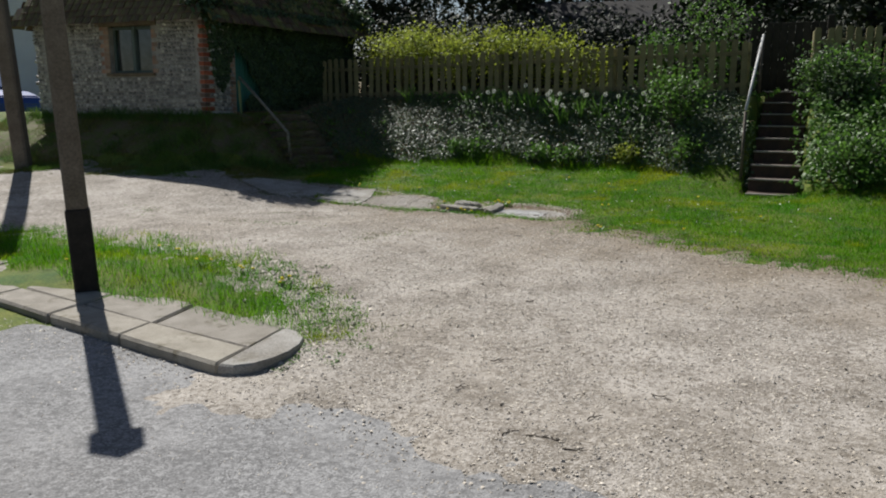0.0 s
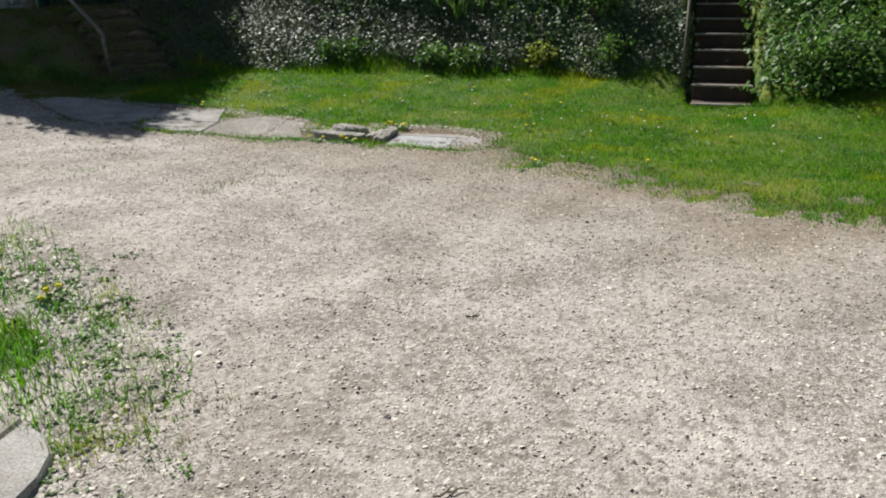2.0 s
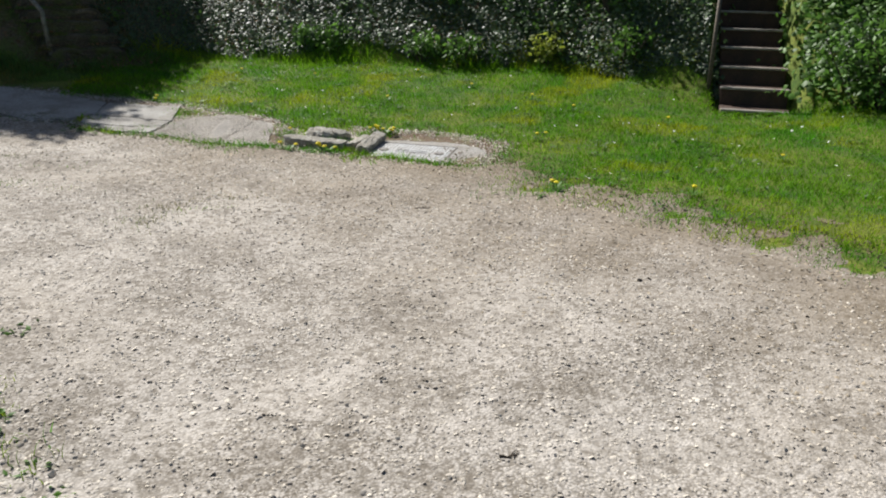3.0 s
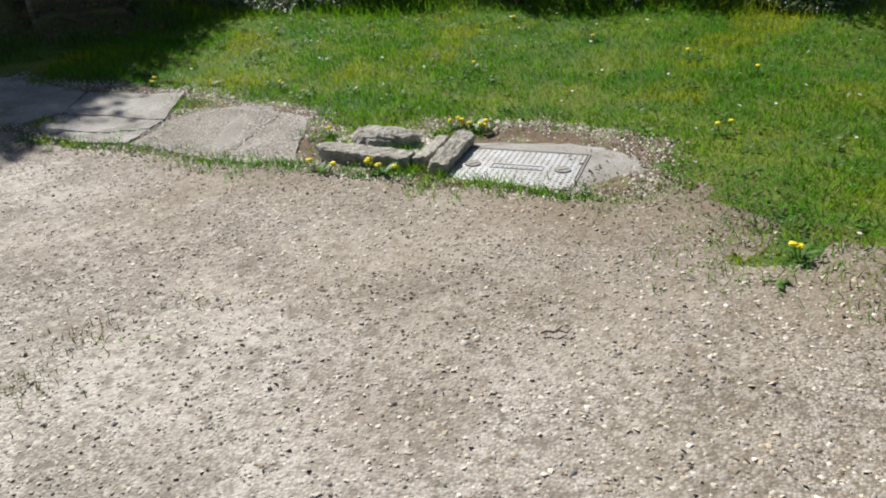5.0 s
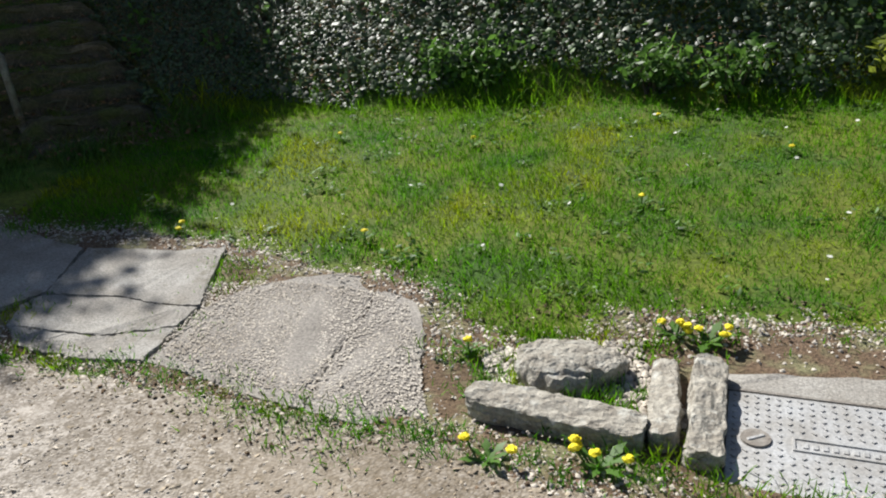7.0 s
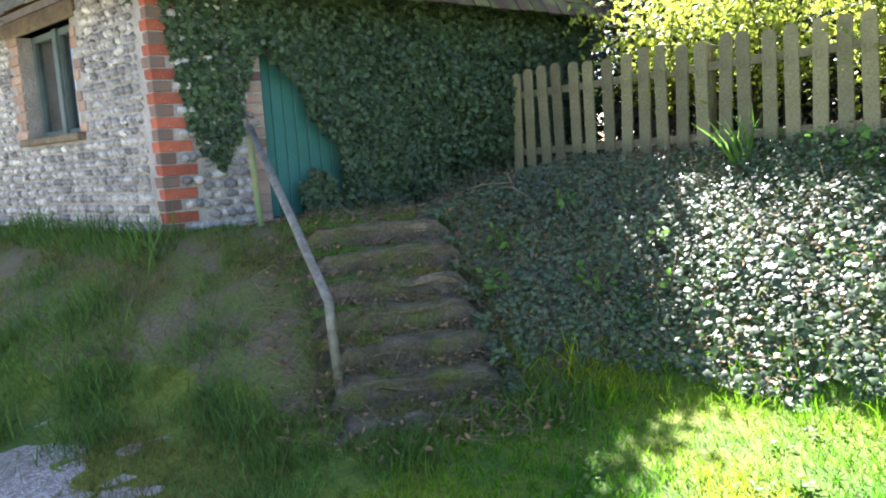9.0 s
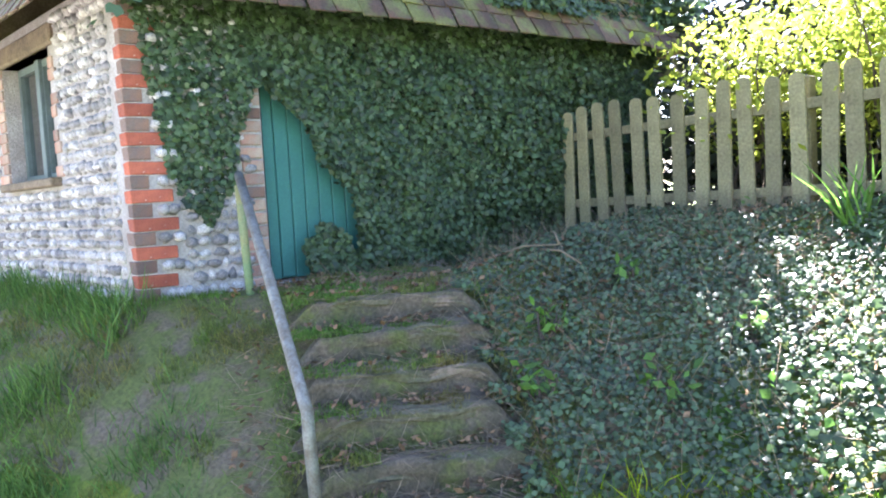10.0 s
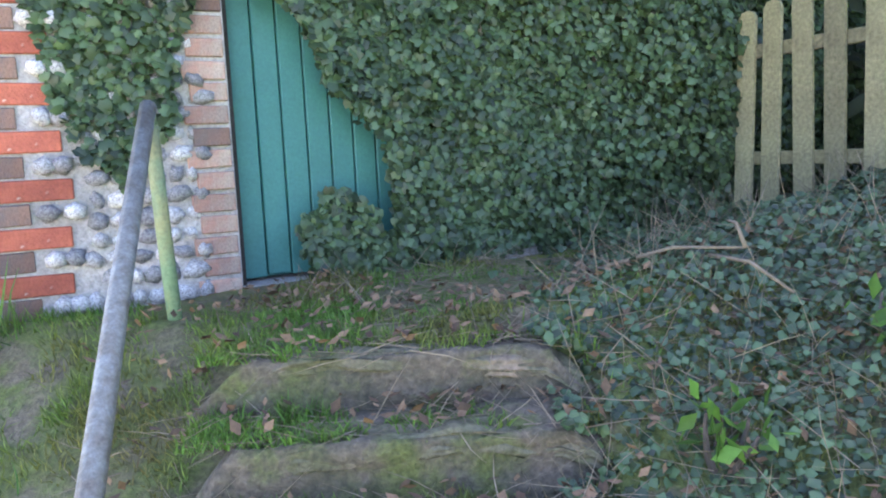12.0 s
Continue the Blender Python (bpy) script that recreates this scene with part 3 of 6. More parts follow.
roof = part("roof", roof_mesh(), OAK, barn, "steep hipped roof of mossy clay tiles", Matrix())


def tile_mesh():
    bm = bmesh.new()
    box(bm, -0.08, 0.08, -0.02, 0.25, 0.0, 0.014, bevel=0.003)
    for v in bm.verts:
        v.co.z += 0.012 * (v.co.x / 0.08) ** 2
    data = bpy.data.meshes.new("tile")
    bm.to_mesh(data)
    bm.free()
    data.materials.append(TILE)
    return data


def slope_frame(origin, along, up):
    x = along.normalized()
    n = x.cross(up).normalized()
    if n.z < 0:
        n = -n
    y = n.cross(x).normalized()
    return Matrix(((x.x, y.x, n.x, origin.x), (x.y, y.y, n.y, origin.y), (x.z, y.z, n.z, origin.z), (0, 0, 0, 1)))


def lay_tiles(a, b, apex_a, apex_b, single_courses, label_mesh):
    """Courses of tiles up a slope from the eave a-b to the ridge apex_a-apex_b."""
    rest_v, rest_f = [], []
    base = np.array([v.co[:] for v in label_mesh.vertices])
    polys = [list(p.vertices) for p in label_mesh.polygons]
    tris = [(p[0], p[k], p[k + 1]) for p in polys for k in range(1, len(p) - 1)]
    rise = ((apex_a + apex_b) / 2 - (a + b) / 2).length
    courses = int(rise / 0.14)
    for c in range(courses):
        t = c / courses
        p, q = a.lerp(apex_a, t), b.lerp(apex_b, t)
        span = (q - p).length
        count = max(1, int(span / 0.17))
        for k in range(count):
            at = p.lerp(q, (k + 0.5 + (0.25 if c % 2 else -0.25)) / count) + Vector((0, 0, 0.075))
            m = slope_frame(at, q - p, apex_a - a) @ pose(random.uniform(-.004, .004), random.uniform(-.01, .01), random.uniform(0, .008), 4 + random.uniform(-1.5, 1.5), random.uniform(-2, 2), random.uniform(-1.5, 1.5))
            if c < single_courses:
                place_part("roof_tile", label_mesh, TILE, roof, "", m)
            else:
                mm = np.array(m)
                rest_f.extend((np.array(tris) + len(rest_v) * len(base)).tolist())
                rest_v.append(base @ mm[:3, :3].T + mm[:3, 3])
    if rest_v:
        data = mesh_of("roof_tiles", np.concatenate(rest_v), rest_f)
        ob = place_part("tile_covering", data, TILES, roof, "mossy clay tiles", Matrix())
        ob["kind"] = "stuff"


TILE_MESH = tile_mesh()
lay_tiles(E1, E2, R1, R2, 8, TILE_MESH)
lay_tiles(E4, E1, R1 + SIDE * 0.01, R1, 0, TILE_MESH)
lay_tiles(E2, E3, R2, R2 + SIDE * 0.01, 0, TILE_MESH)
lay_tiles(E3, E4, R2, R1, 0, TILE_MESH)

# window in the front wall
a, b, c, d = WIN
window = part("window", boxed(a - 0.12, b + 0.30, -0.20, 0.03, d, d + 0.13, bevel=0.012), OAK, barn, "weathered timber lintel over a two-light casement", FRONT_M)
part("window_sill", boxed(a - 0.06, b + 0.06, -0.22, 0.07, c - 0.055, c, bevel=0.01), OAK, window, "worn timber sill", FRONT_M)


def casement(x0, x1):
    bm = bmesh.new()
    for q in ((x0, x0 + 0.045, c, d), (x1 - 0.045, x1, c, d), (x0 + 0.045, x1 - 0.045, c, c + 0.05), (x0 + 0.045, x1 - 0.045, d - 0.05, d)):
        box(bm, q[0], q[1], -0.16, -0.10, q[2] + 0.002, q[3] - 0.002)
    return bm


mid = (a + b) / 2
for x0, x1 in ((a, mid - 0.002), (mid + 0.002, b)):
    part("casement_frame", casement(x0, x1), GREY_PAINT, window, "grey-green painted casement", FRONT_M)
    ob = part("window_pane", boxed(x0 + 0.04, x1 - 0.04, -0.134, -0.128, c + 0.045, d - 0.045), GLASS, window, "", FRONT_M)
    ob.visible_shadow = False
part("window_mullion", boxed(mid - 0.035, mid + 0.035, -0.17, -0.075, c, d, bevel=0.004), GREY_PAINT, window, "", FRONT_M)
BRICK = boxed(0, 0.215, 0, 0.1, 0, 0.065, bevel=0.004, jitter=0.002)
BRICK_MESH = bpy.data.meshes.new("brick")
BRICK.to_mesh(BRICK_MESH)
BRICK.free()
BRICK_MESHES = {}


def brick(mat, parent, m, length, depth, height=0.066):
    key = mat.name
    if key not in BRICK_MESHES:
        BRICK_MESHES[key] = BRICK_MESH.copy()
        BRICK_MESHES[key].materials.append(mat)
    place_part("brick", BRICK_MESHES[key], mat, parent, "", m @ pose(random.uniform(-.003, .003), random.uniform(-.003, .003), 0, random.uniform(-1, 1), random.uniform(-1, 1), random.uniform(-.8, .8)) @ Matrix.Diagonal((length / 0.215, depth / 0.1, height / 0.065, 1)))


# brick reveals beside the window
for k in range(11):
    z = c + k * 0.074
    brick(PALE_BRICK, wall_front, FRONT_M @ Matrix.Translation((b + 0.006, -0.085, z)), 0.11 if k % 2 else 0.2, 0.1)
    if k % 3 != 1:
        brick(PALE_BRICK, wall_front, FRONT_M @ Matrix.Translation((a - (0.07 if k % 2 else 0.11) - 0.006, -0.088, z)), 0.07 if k % 2 else 0.11, 0.1)

def flint_mesh(seed):
    random.seed(seed)
    bm = bmesh.new()
    bmesh.ops.create_icosphere(bm, subdivisions=1, radius=0.5)
    bmesh.ops.subdivide_edges(bm, edges=random.sample(bm.edges[:], 7), cuts=1)
    for v in bm.verts:
        v.co *= random.uniform(0.8, 1.18)
        v.co.y = max(v.co.y, -0.42)
    bmesh.ops.triangulate(bm, faces=bm.faces)
    data = bpy.data.meshes.new("flint")
    bm.to_mesh(data)
    bm.free()
    data.polygons.foreach_set("use_smooth", [True] * len(data.polygons))
    data.materials.append(FLINT)
    return data


FLINT_MESHES = [flint_mesh(k) for k in range(8)]
random.seed(5)


# quoin at the corner: long red stretchers and short dark headers in turn
for k in range(21):
    z = 1.08 - Z0 + k * 0.0752
    if k % 2:
        brick(RED_BRICK, wall_side, SIDE_M @ Matrix.Translation((-0.012, -0.012, z)), random.uniform(0.215, 0.24), 0.11)
    else:
        brick(DARK_BRICK, wall_side, SIDE_M @ Matrix.Translation((-0.012 + 0.0, -0.010, z)), random.uniform(0.10, 0.125), 0.21)
# a flint or two beside each short header
for k in range(0, 21, 2):
    for x_ in (0.155, 0.215):
        place_part("flint", FLINT_MESHES[(k + int(x_ * 100)) % 8], FLINT, wall_side, "", SIDE_M @ pose(x_ + random.uniform(-.01, .01), -0.012, 1.08 - Z0 + k * 0.0752 + 0.035, 0, random.uniform(-20, 20), 0) @ Matrix.Diagonal((0.075, 0.07, 0.068, 1)))
# brick jamb of the door
for k in range(20):
    z = 1.08 - Z0 + k * 0.0752
    w = 0.125 if k % 2 else 0.148
    brick(DARK_BRICK if k in (7, 13) else PALE_BRICK, wall_side, SIDE_M @ Matrix.Translation((DOOR[0] - w - 0.006, -0.013, z)), w, 0.11, 0.06)


def lay_flints(m, parent, x0, x1, z0, z1, out, holes, singles, edge=0.0):
    """Rough courses of flints on a wall's face; the nearest are objects of their own, the rest one mesh."""
    rest_v, rest_f, count, made = [], [], 0, 0
    z = z0
    while z < z1:
        row = random.uniform(0.058, 0.082)
        x = x0 + random.uniform(0, 0.05) + (edge if int(z / 0.0752) % 2 else 0)
        while x < x1:
            w = random.uniform(0.045, 0.115)
            cx, cz = x + w / 2, z + row / 2
            if not any(h[0] - 0.02 < cx < h[1] + 0.02 and h[2] - 0.02 < cz < h[3] + 0.02 for h in holes):
                p = m @ Matrix.Translation((cx, out * random.uniform(-0.012, 0.004), cz)) @ pose(0, 0, 0, random.uniform(-15, 15), random.uniform(-25, 25), random.uniform(-20, 20))
                p = p @ Matrix.Diagonal((w * random.uniform(0.92, 1.08), random.uniform(0.06, 0.085), row * random.uniform(0.82, 1.0), 1))
                mesh = random.choice(FLINT_MESHES)
                if made < singles:
                    place_part("flint", mesh, FLINT, parent, "", p)
                    made += 1
                else:
                    mm = np.array(p)
                    vs = np.array([v.co[:] for v in mesh.vertices]) @ mm[:3, :3].T + mm[:3, 3]
                    fs = np.array([pl.vertices[:] for pl in mesh.polygons]) + count
                    rest_v.append(vs)
                    rest_f.append(fs)
                    count += len(vs)
            x += w * 0.9
        z += row * 0.93
    if rest_v:
        data = mesh_of("flints", np.concatenate(rest_v), np.concatenate(rest_f))
        ob = place_part("flint_facing", data, FLINTS, parent, "courses of small whitish flints", Matrix(), True)
        ob["kind"] = "stuff"


WHOLE = [(WIN[0] - 0.12, WIN[1] + 0.2, WIN[2] - 0.04, WIN[3] + 0.13)]
FLINT_JOBS = [(FRONT_M, wall_front, 0.13, 1.75, 0.1, 0.9, 1, WHOLE, 230, 0.0),
              (FRONT_M, wall_front, 0.13, 1.75, 0.9, EAVE - Z0 - 0.05, 1, WHOLE, 60, 0.0),
              (FRONT_M, wall_front, 1.75, LENGTH, 0.1, EAVE - Z0 - 0.05, 1, WHOLE, 0, 0.0),
              (SIDE_M, wall_side, 0.13, DOOR[0] - 0.14, 0.17, EAVE - Z0 - 0.05, -1, [(0, 0.23, -1, 5)], 90, 0.0)]

# green plank door
door = part("door", boxed(DOOR[0] + 0.022, DOOR[1] - 0.045, 0.13, 0.15, DOOR[2] + 0.01, DOOR[3] - 0.04), GREEN_PAINT, barn, "faded green plank door half hidden by ivy", SIDE_M)
for x0, x1 in ((DOOR[0], DOOR[0] + 0.022), (DOOR[1] - 0.045, DOOR[1])):
    part("door_post", boxed(x0, x1, 0.03, 0.17, DOOR[2], DOOR[3], bevel=0.005), DARK_PALE, door, "dark weathered door post", SIDE_M)
part("door_head", boxed(DOOR[0] + 0.022, DOOR[1] - 0.045, 0.03, 0.17, DOOR[3] - 0.04, DOOR[3]), DARK_PALE, door, "", SIDE_M)
n = 8
w = (DOOR[1] - DOOR[0] - 0.076) / n
for k in range(n):
    part("plank", boxed(DOOR[0] + 0.026 + k * w + 0.003, DOOR[0] + 0.026 + (k + 1) * w - 0.003, 0.095, 0.13, DOOR[2] + 0.012 + 0.008 * (k % 2), DOOR[3] - 0.045, bevel=0.004), GREEN_PAINT, door, "", SIDE_M)


# ---- steps up to the barn door ----
left_steps = thing("garden_steps", Matrix.Translation((LEFT_FOOT[0], LEFT_FOOT[1], 0.2)), "worn mossy stone steps half buried in soil and ivy", "steps")
lx = Vector((*LEFT_SIDE, 0))
for k in range(7):
    at = Vector((*(LEFT_FOOT + LEFT_WAY * LEFT_GOING * k), 0.32 + LEFT_RISE * k))
    m = frame_of(at, lx) @ pose(random.uniform(-.03, .03), 0, random.uniform(-.012, .008), random.uniform(-1, 1), random.uniform(-2, 2), random.uniform(-3, 3))
    bm = bmesh.new()
    bmesh.ops.create_cube(bm, size=1)
    bmesh.ops.subdivide_edges(bm, edges=bm.edges[:], cuts=13, use_grid_fill=True)
    for v in bm.verts:
        gx, gy, gz = v.co
        worn = 0.03 * noise.noise((gx * 5, gy * 3, k * 3.1)) + 0.016 * noise.noise((gx * 13, gy * 8, k)) - 0.03 * max(0, gy)
        front = 0.035 * noise.noise((gx * 3.5, gz * 2, k * 4.7)) + 0.02 * noise.noise((gx * 12, gz * 7, k)) - 0.02 * (0.5 - gz)
        v.co = Vector((gx * 1.02, (gy + 0.5) * 0.30 + front + 0.03, -0.14 + gz * 0.24 + worn * (gz + 0.5) - 0.16 * max(0, abs(gx) - 0.36) / 0.14))
    step = part("step", bm, STEP_EARTH, left_steps, "trodden brown earth tread", m, True)
    bm = bmesh.new()
    bmesh.ops.create_cube(bm, size=1)
    bmesh.ops.subdivide_edges(bm, edges=bm.edges[:], cuts=11, use_grid_fill=True)
    wide = random.uniform(0.86, 1.0)
    shift = random.uniform(0.0, 0.06)
    for v in bm.verts:
        gx, gy, gz = v.co
        ragged = 0.016 * noise.noise((gx * 9, gy * 3, k * 2.3)) + 0.012 * noise.noise((gx * 23, gy * 6, gz * 5 + k))
        v.co = Vector((gx * wide + shift, gy * 0.11 + 0.085 + 0.035 * noise.noise((gx * 7, gz, k * 4.7)) + 0.012 * noise.noise((gx * 21, gz * 4, k)), -0.032 + gz * 0.042 + ragged - 0.05 * gy * gy - 0.045 * max(0, noise.noise((gx * 4.5 + k * 7.7, 0, k * 1.3))) - 0.12 * max(0, abs(gx) - 0.36) / 0.14))
    part("nosing", bm, STEP_STONE, step, "worn mossy stone edging", m, True)

# ---- handrail beside the barn steps ----
rail_top, rail_bend = Vector((-4.13, 11.77, 1.722)), Vector((-3.05, 10.88, 0.82))
foot_low = Vector((-2.97, 10.82, 0.12))
hand_rail = thing("handrail", Matrix.Translation(foot_low), "bent worn galvanised pipe handrail with a green post", "handrail")
part("rail", tube(bmesh.new(), [foot_low, rail_bend - Vector((0, 0, 0.08)), rail_bend, rail_bend.lerp(rail_top, 0.06), rail_bend.lerp(rail_top, 0.5) + Vector((0, 0, 0.01)), rail_top], 0.024), PIPE, hand_rail, "", Matrix(), True)
part("post", tube(bmesh.new(), [(-4.13, 11.80, 0.98), (-4.14, 11.79, 1.35), (-4.15, 11.785, 1.67)], 0.022), GREEN_PIPE, hand_rail, "mossy green pipe post", Matrix(), True)

# ---- steps at the far end of the lawn ----
brick_steps = thing("stone_steps", Matrix.Translation((STEP_FOOT[0], STEP_FOOT[1], 0.1)), "narrow dark brick steps with worn pale nosings up the bank", "steps")
sx = Vector((*STEP_SIDE, 0))
for k in range(9):
    at = Vector((*(STEP_FOOT + STEP_WAY * 0.31 * k), 0.14 + 0.17 * k))
    m = frame_of(at, sx)
    half = 0.31
    step = part("step", boxed(-half, half, 0.01, 0.36, -0.30, -0.025, bevel=0.006), BRICK_STEP, brick_steps, "", m)
    part("nosing", boxed(-half - 0.01, half + 0.01, -0.015, 0.05, -0.024, 0.0, bevel=0.006), NOSING, step, "worn pale stone nosing", m)
    part("tread", boxed(-half, half, 0.052, 0.345, -0.024, -0.004, bevel=0.004), BRICK_STEP, step, "", m)
rail_a = Vector((*(STEP_FOOT - STEP_SIDE * 0.42 + STEP_WAY * 0.43), 0))
rail_b = Vector((*(STEP_FOOT - STEP_SIDE * 0.40 + STEP_WAY * 2.51), 0))
far_rail = thing("handrail", Matrix.Translation((rail_a.x, rail_a.y, 0.25)), "white painted pipe handrail on a dark iron post", "handrail")
part("rail", tube(bmesh.new(), [rail_a + Vector((0, 0, 1.22)), rail_a.lerp(rail_b, 0.5) + Vector((0, 0, 1.79)), rail_b + Vector((0, 0, 2.36))], 0.019), PIPE_WHITE, far_rail, "", Matrix(), True)
part("post", tube(bmesh.new(), [rail_a + Vector((0, 0, 0.1)), rail_a + Vector((0, 0, 1.2))], 0.02), DARK_STEEL, far_rail, "dark iron post", Matrix(), True)
part("post", tube(bmesh.new(), [rail_b + Vector((0, 0, 1.2)), rail_b + Vector((0, 0, 2.34))], 0.02), DARK_STEEL, far_rail, "dark iron post", Matrix(), True)

# ---- fences ----
PALE_MESHES = {}


def pale_mesh(height, mat):
    key = (height, mat.name)
    if key not in PALE_MESHES:
        bm = bmesh.new()
        outline = [(-0.046, 0), (0.046, 0), (0.046, height - 0.035), (0.032, height - 0.008), (0, height), (-0.032, height - 0.008), (-0.046, height - 0.035)]
        face = bm.faces.new([bm.verts.new((x, 0, z)) for x, z in outline])
        for g in bmesh.ops.extrude_face_region(bm, geom=[face])["geom"]:
            if isinstance(g, bmesh.types.BMVert):
                g.co.y += 0.018
        bmesh.ops.recalc_face_normals(bm, faces=bm.faces)
        data = bpy.data.meshes.new("pale")
        bm.to_mesh(data)
        bm.free()
        data.materials.append(mat)
        PALE_MESHES[key] = data
    return PALE_MESHES[key]


def fence(label, start, end, top_a, top_b, height, mat, spacing=0.135):
    start, end = Vector(start), Vector(end)
    run = end - start
    length = run.length
    fence_m = frame_of(Vector((start.x, start.y, top_a - height)), run)
    slope = (top_b - top_a) / length
    ob = thing("picket_fence", fence_m, label, "fence")
    for frac in (0.25, 0.78):
        bm = bmesh.new()
        box(bm, 0, length, 0.020, 0.06, height * frac - 0.03, height * frac + 0.03, bevel=0.004)
        for v in bm.verts:
            v.co.z += slope * v.co.x
        part("rail", bm, mat, ob)
    posts = max(2, int(length / 1.9) + 1)
    for k in range(posts):
        x = 0.05 + (length - 0.1) * k / (posts - 1)
        part("post", boxed(x - 0.045, x + 0.045, 0.062, 0.15, -0.3 + slope * x, height - 0.04 + slope * x, bevel=0.008), mat, ob)
    n = int(length / spacing)
    for k in range(n):
        x = (k + 0.5) * length / n + random.uniform(-0.012, 0.012)
        place_part("pale", pale_mesh(height, mat), mat, ob, "", fence_m @ pose(x, random.uniform(-0.003, 0.0), slope * x + random.uniform(-0.03, 0.015), random.uniform(-1, 1), random.uniform(-1.8, 1.8), random.uniform(-2, 2)))
    return ob


fence("lichened pale wooden picket fence along the top of the bank", (-3.62, 14.45), (4.2, 11.13), 2.13, 2.28, 0.92, PALE_WOOD, 0.16)

# ---- kerb at the drive's mouth ----
KERB_WAY = Vector((0.864, -0.504, 0))
KERB_M = frame_of(Vector((-1.06, 2.43, -0.20)), KERB_WAY)      # x along the kerb towards the drive, y away from the road
kerb = thing("kerb", KERB_M, "row of old pale stone kerbs with a rounded end", "kerb", kind="structure")
KERB_RUNS = [(-0.93, -0.004), (-1.75, -0.94), (-2.6, -1.76), (-3.5, -2.61), (-4.4, -3.51), (-5.3, -4.41)]


def skewed(bm):
    for v in bm.verts:
        v.co.x -= 0.318 * v.co.y
    return bm


for x0, x1 in KERB_RUNS:
    part("kerb_stone", skewed(boxed(x0, x1, 0.0, 0.30, -0.1, 0.085, bevel=0.018, jitter=0.006)), KERBSTONE, kerb, "", KERB_M)
    part("paving_strip", skewed(boxed(x0 + 0.02, x1 - 0.01, 0.31, 0.72 + random.uniform(-0.05, 0.05), -0.1, 0.078, bevel=0.015, jitter=0.012)), KERBSTONE, kerb, "", KERB_M)


def rounded_end():
    bm = bmesh.new()
    outline = [(0.006, 0.0), (0.09, 0.03), (0.15, 0.12), (0.168, 0.25), (0.152, 0.40), (0.10, 0.54), (0.02, 0.65), (-0.10, 0.715), (-0.226, 0.735)]
    rings = []
    for scale, z in ((1.0, -0.1), (1.0, 0.055), (0.985, 0.075), (0.95, 0.086)):
        rings.append([bm.verts.new((0.0 + x * scale, 0.36 + (y - 0.36) * scale, z)) for x, y in outline])
    for low, up in zip(rings, rings[1:]):
        for k in range(len(outline)):
            j = (k + 1) % len(outline)
            bm.faces.new((low[k], low[j], up[j], up[k]))
    bm.faces.new(rings[-1])
    return bm


part("kerb_end_stone", rounded_end(), CONCRETE, kerb, "pale rounded end stone", KERB_M)


# ---- timber poles ----
def timber_pole(x, y, z, height, radius, lean, label, tarred):
    m = pose(x, y, z, *lean)
    ob = thing("timber_pole", m, label, "pole", "poles by the drive")
    half = radius
    bm = bmesh.new()
    box(bm, -half, half, -half, half, 0.62 if tarred else -0.3, height, bevel=half * 0.25)
    for v in bm.verts:
        v.co.x *= 1 - 0.06 * v.co.z / height
        v.co.y *= 1 - 0.06 * v.co.z / height
    part("shaft", bm, POLE_WOOD, ob)
    if tarred:
        part("base_sleeve", boxed(-half * 1.1, half * 1.1, -half * 1.1, half * 1.1, -0.3, 0.64, bevel=half * 0.2), TAR, ob, "black tarred foot")
    bm = bmesh.new()
    bmesh.ops.create_cone(bm, cap_ends=True, segments=4, radius1=half * 2.1, radius2=0.01, depth=0.2)
    bmesh.ops.rotate(bm, verts=bm.verts, matrix=Matrix.Rotation(radians(45), 3, "Z"))
    bmesh.ops.translate(bm, verts=bm.verts, vec=(0, 0, height + 0.10))
    part("cap", bm, POLE_WOOD, ob)
    return ob


timber_pole(-2.70, 4.03, -0.12, 2.80, 0.078, (0, -2, 28), "square grey timber post with a black tarred foot, on grass", True)
timber_pole(-7.25, 10.35, 0.1, 5.7, 0.11, (0, -3, 10), "tall brown timber pole beside the drive", False)


# ---- slabs, manhole and broken stones ----
def slab(name, outline, z, thick, mat, label, category, wobble=0.006):
    bm = bmesh.new()
    pts = []
    for (ax, ay), (bx, by) in zip(outline, outline[1:] + outline[:1]):
        for k in range(9):
            t = k / 9
            w = 0.004 if k == 0 else wobble
            pts.append((ax + (bx - ax) * t + random.uniform(-w, w), ay + (by - ay) * t + random.uniform(-w, w)))
    face = bm.faces.new([bm.verts.new((x, y, z + float(land(x, y)))) for x, y in pts])
    rim = face.verts[:]
    bmesh.ops.inset_region(bm, faces=[face], thickness=0.007, use_even_offset=False)
    for v in rim:
        v.co.z -= random.uniform(0.002, 0.008)
    low = bmesh.ops.extrude_face_region(bm, geom=bm.faces[:])["geom"]
    for g in low:
        if isinstance(g, bmesh.types.BMVert):
            g.co.z -= thick
    return solo(name, bm, mat, label, category)


SLAB_LABEL = "cracked pale concrete slab level with the turf"
slab("concrete_slab", [(-2.02, 9.33), (-2.35, 9.50), (-2.6, 9.60), (-3.2, 9.68), (-3.35, 9.5), (-3.0, 9.08), (-2.72, 8.84), (-2.42, 8.66), (-2.20, 8.74), (-2.07, 8.87), (-2.008, 8.925)], 0.020, 0.1, CONCRETE, SLAB_LABEL, "slab")
slab("concrete_slab", [(-2.0, 9.33), (-1.65, 9.29), (-1.36, 9.28), (-1.345, 8.93), (-1.328, 8.77), (-1.37, 8.770), (-1.51, 8.803), (-1.66, 8.873), (-1.92, 8.903), (-2.0, 8.925)], 0.022, 0.1, CONCRETE, SLAB_LABEL, "slab")
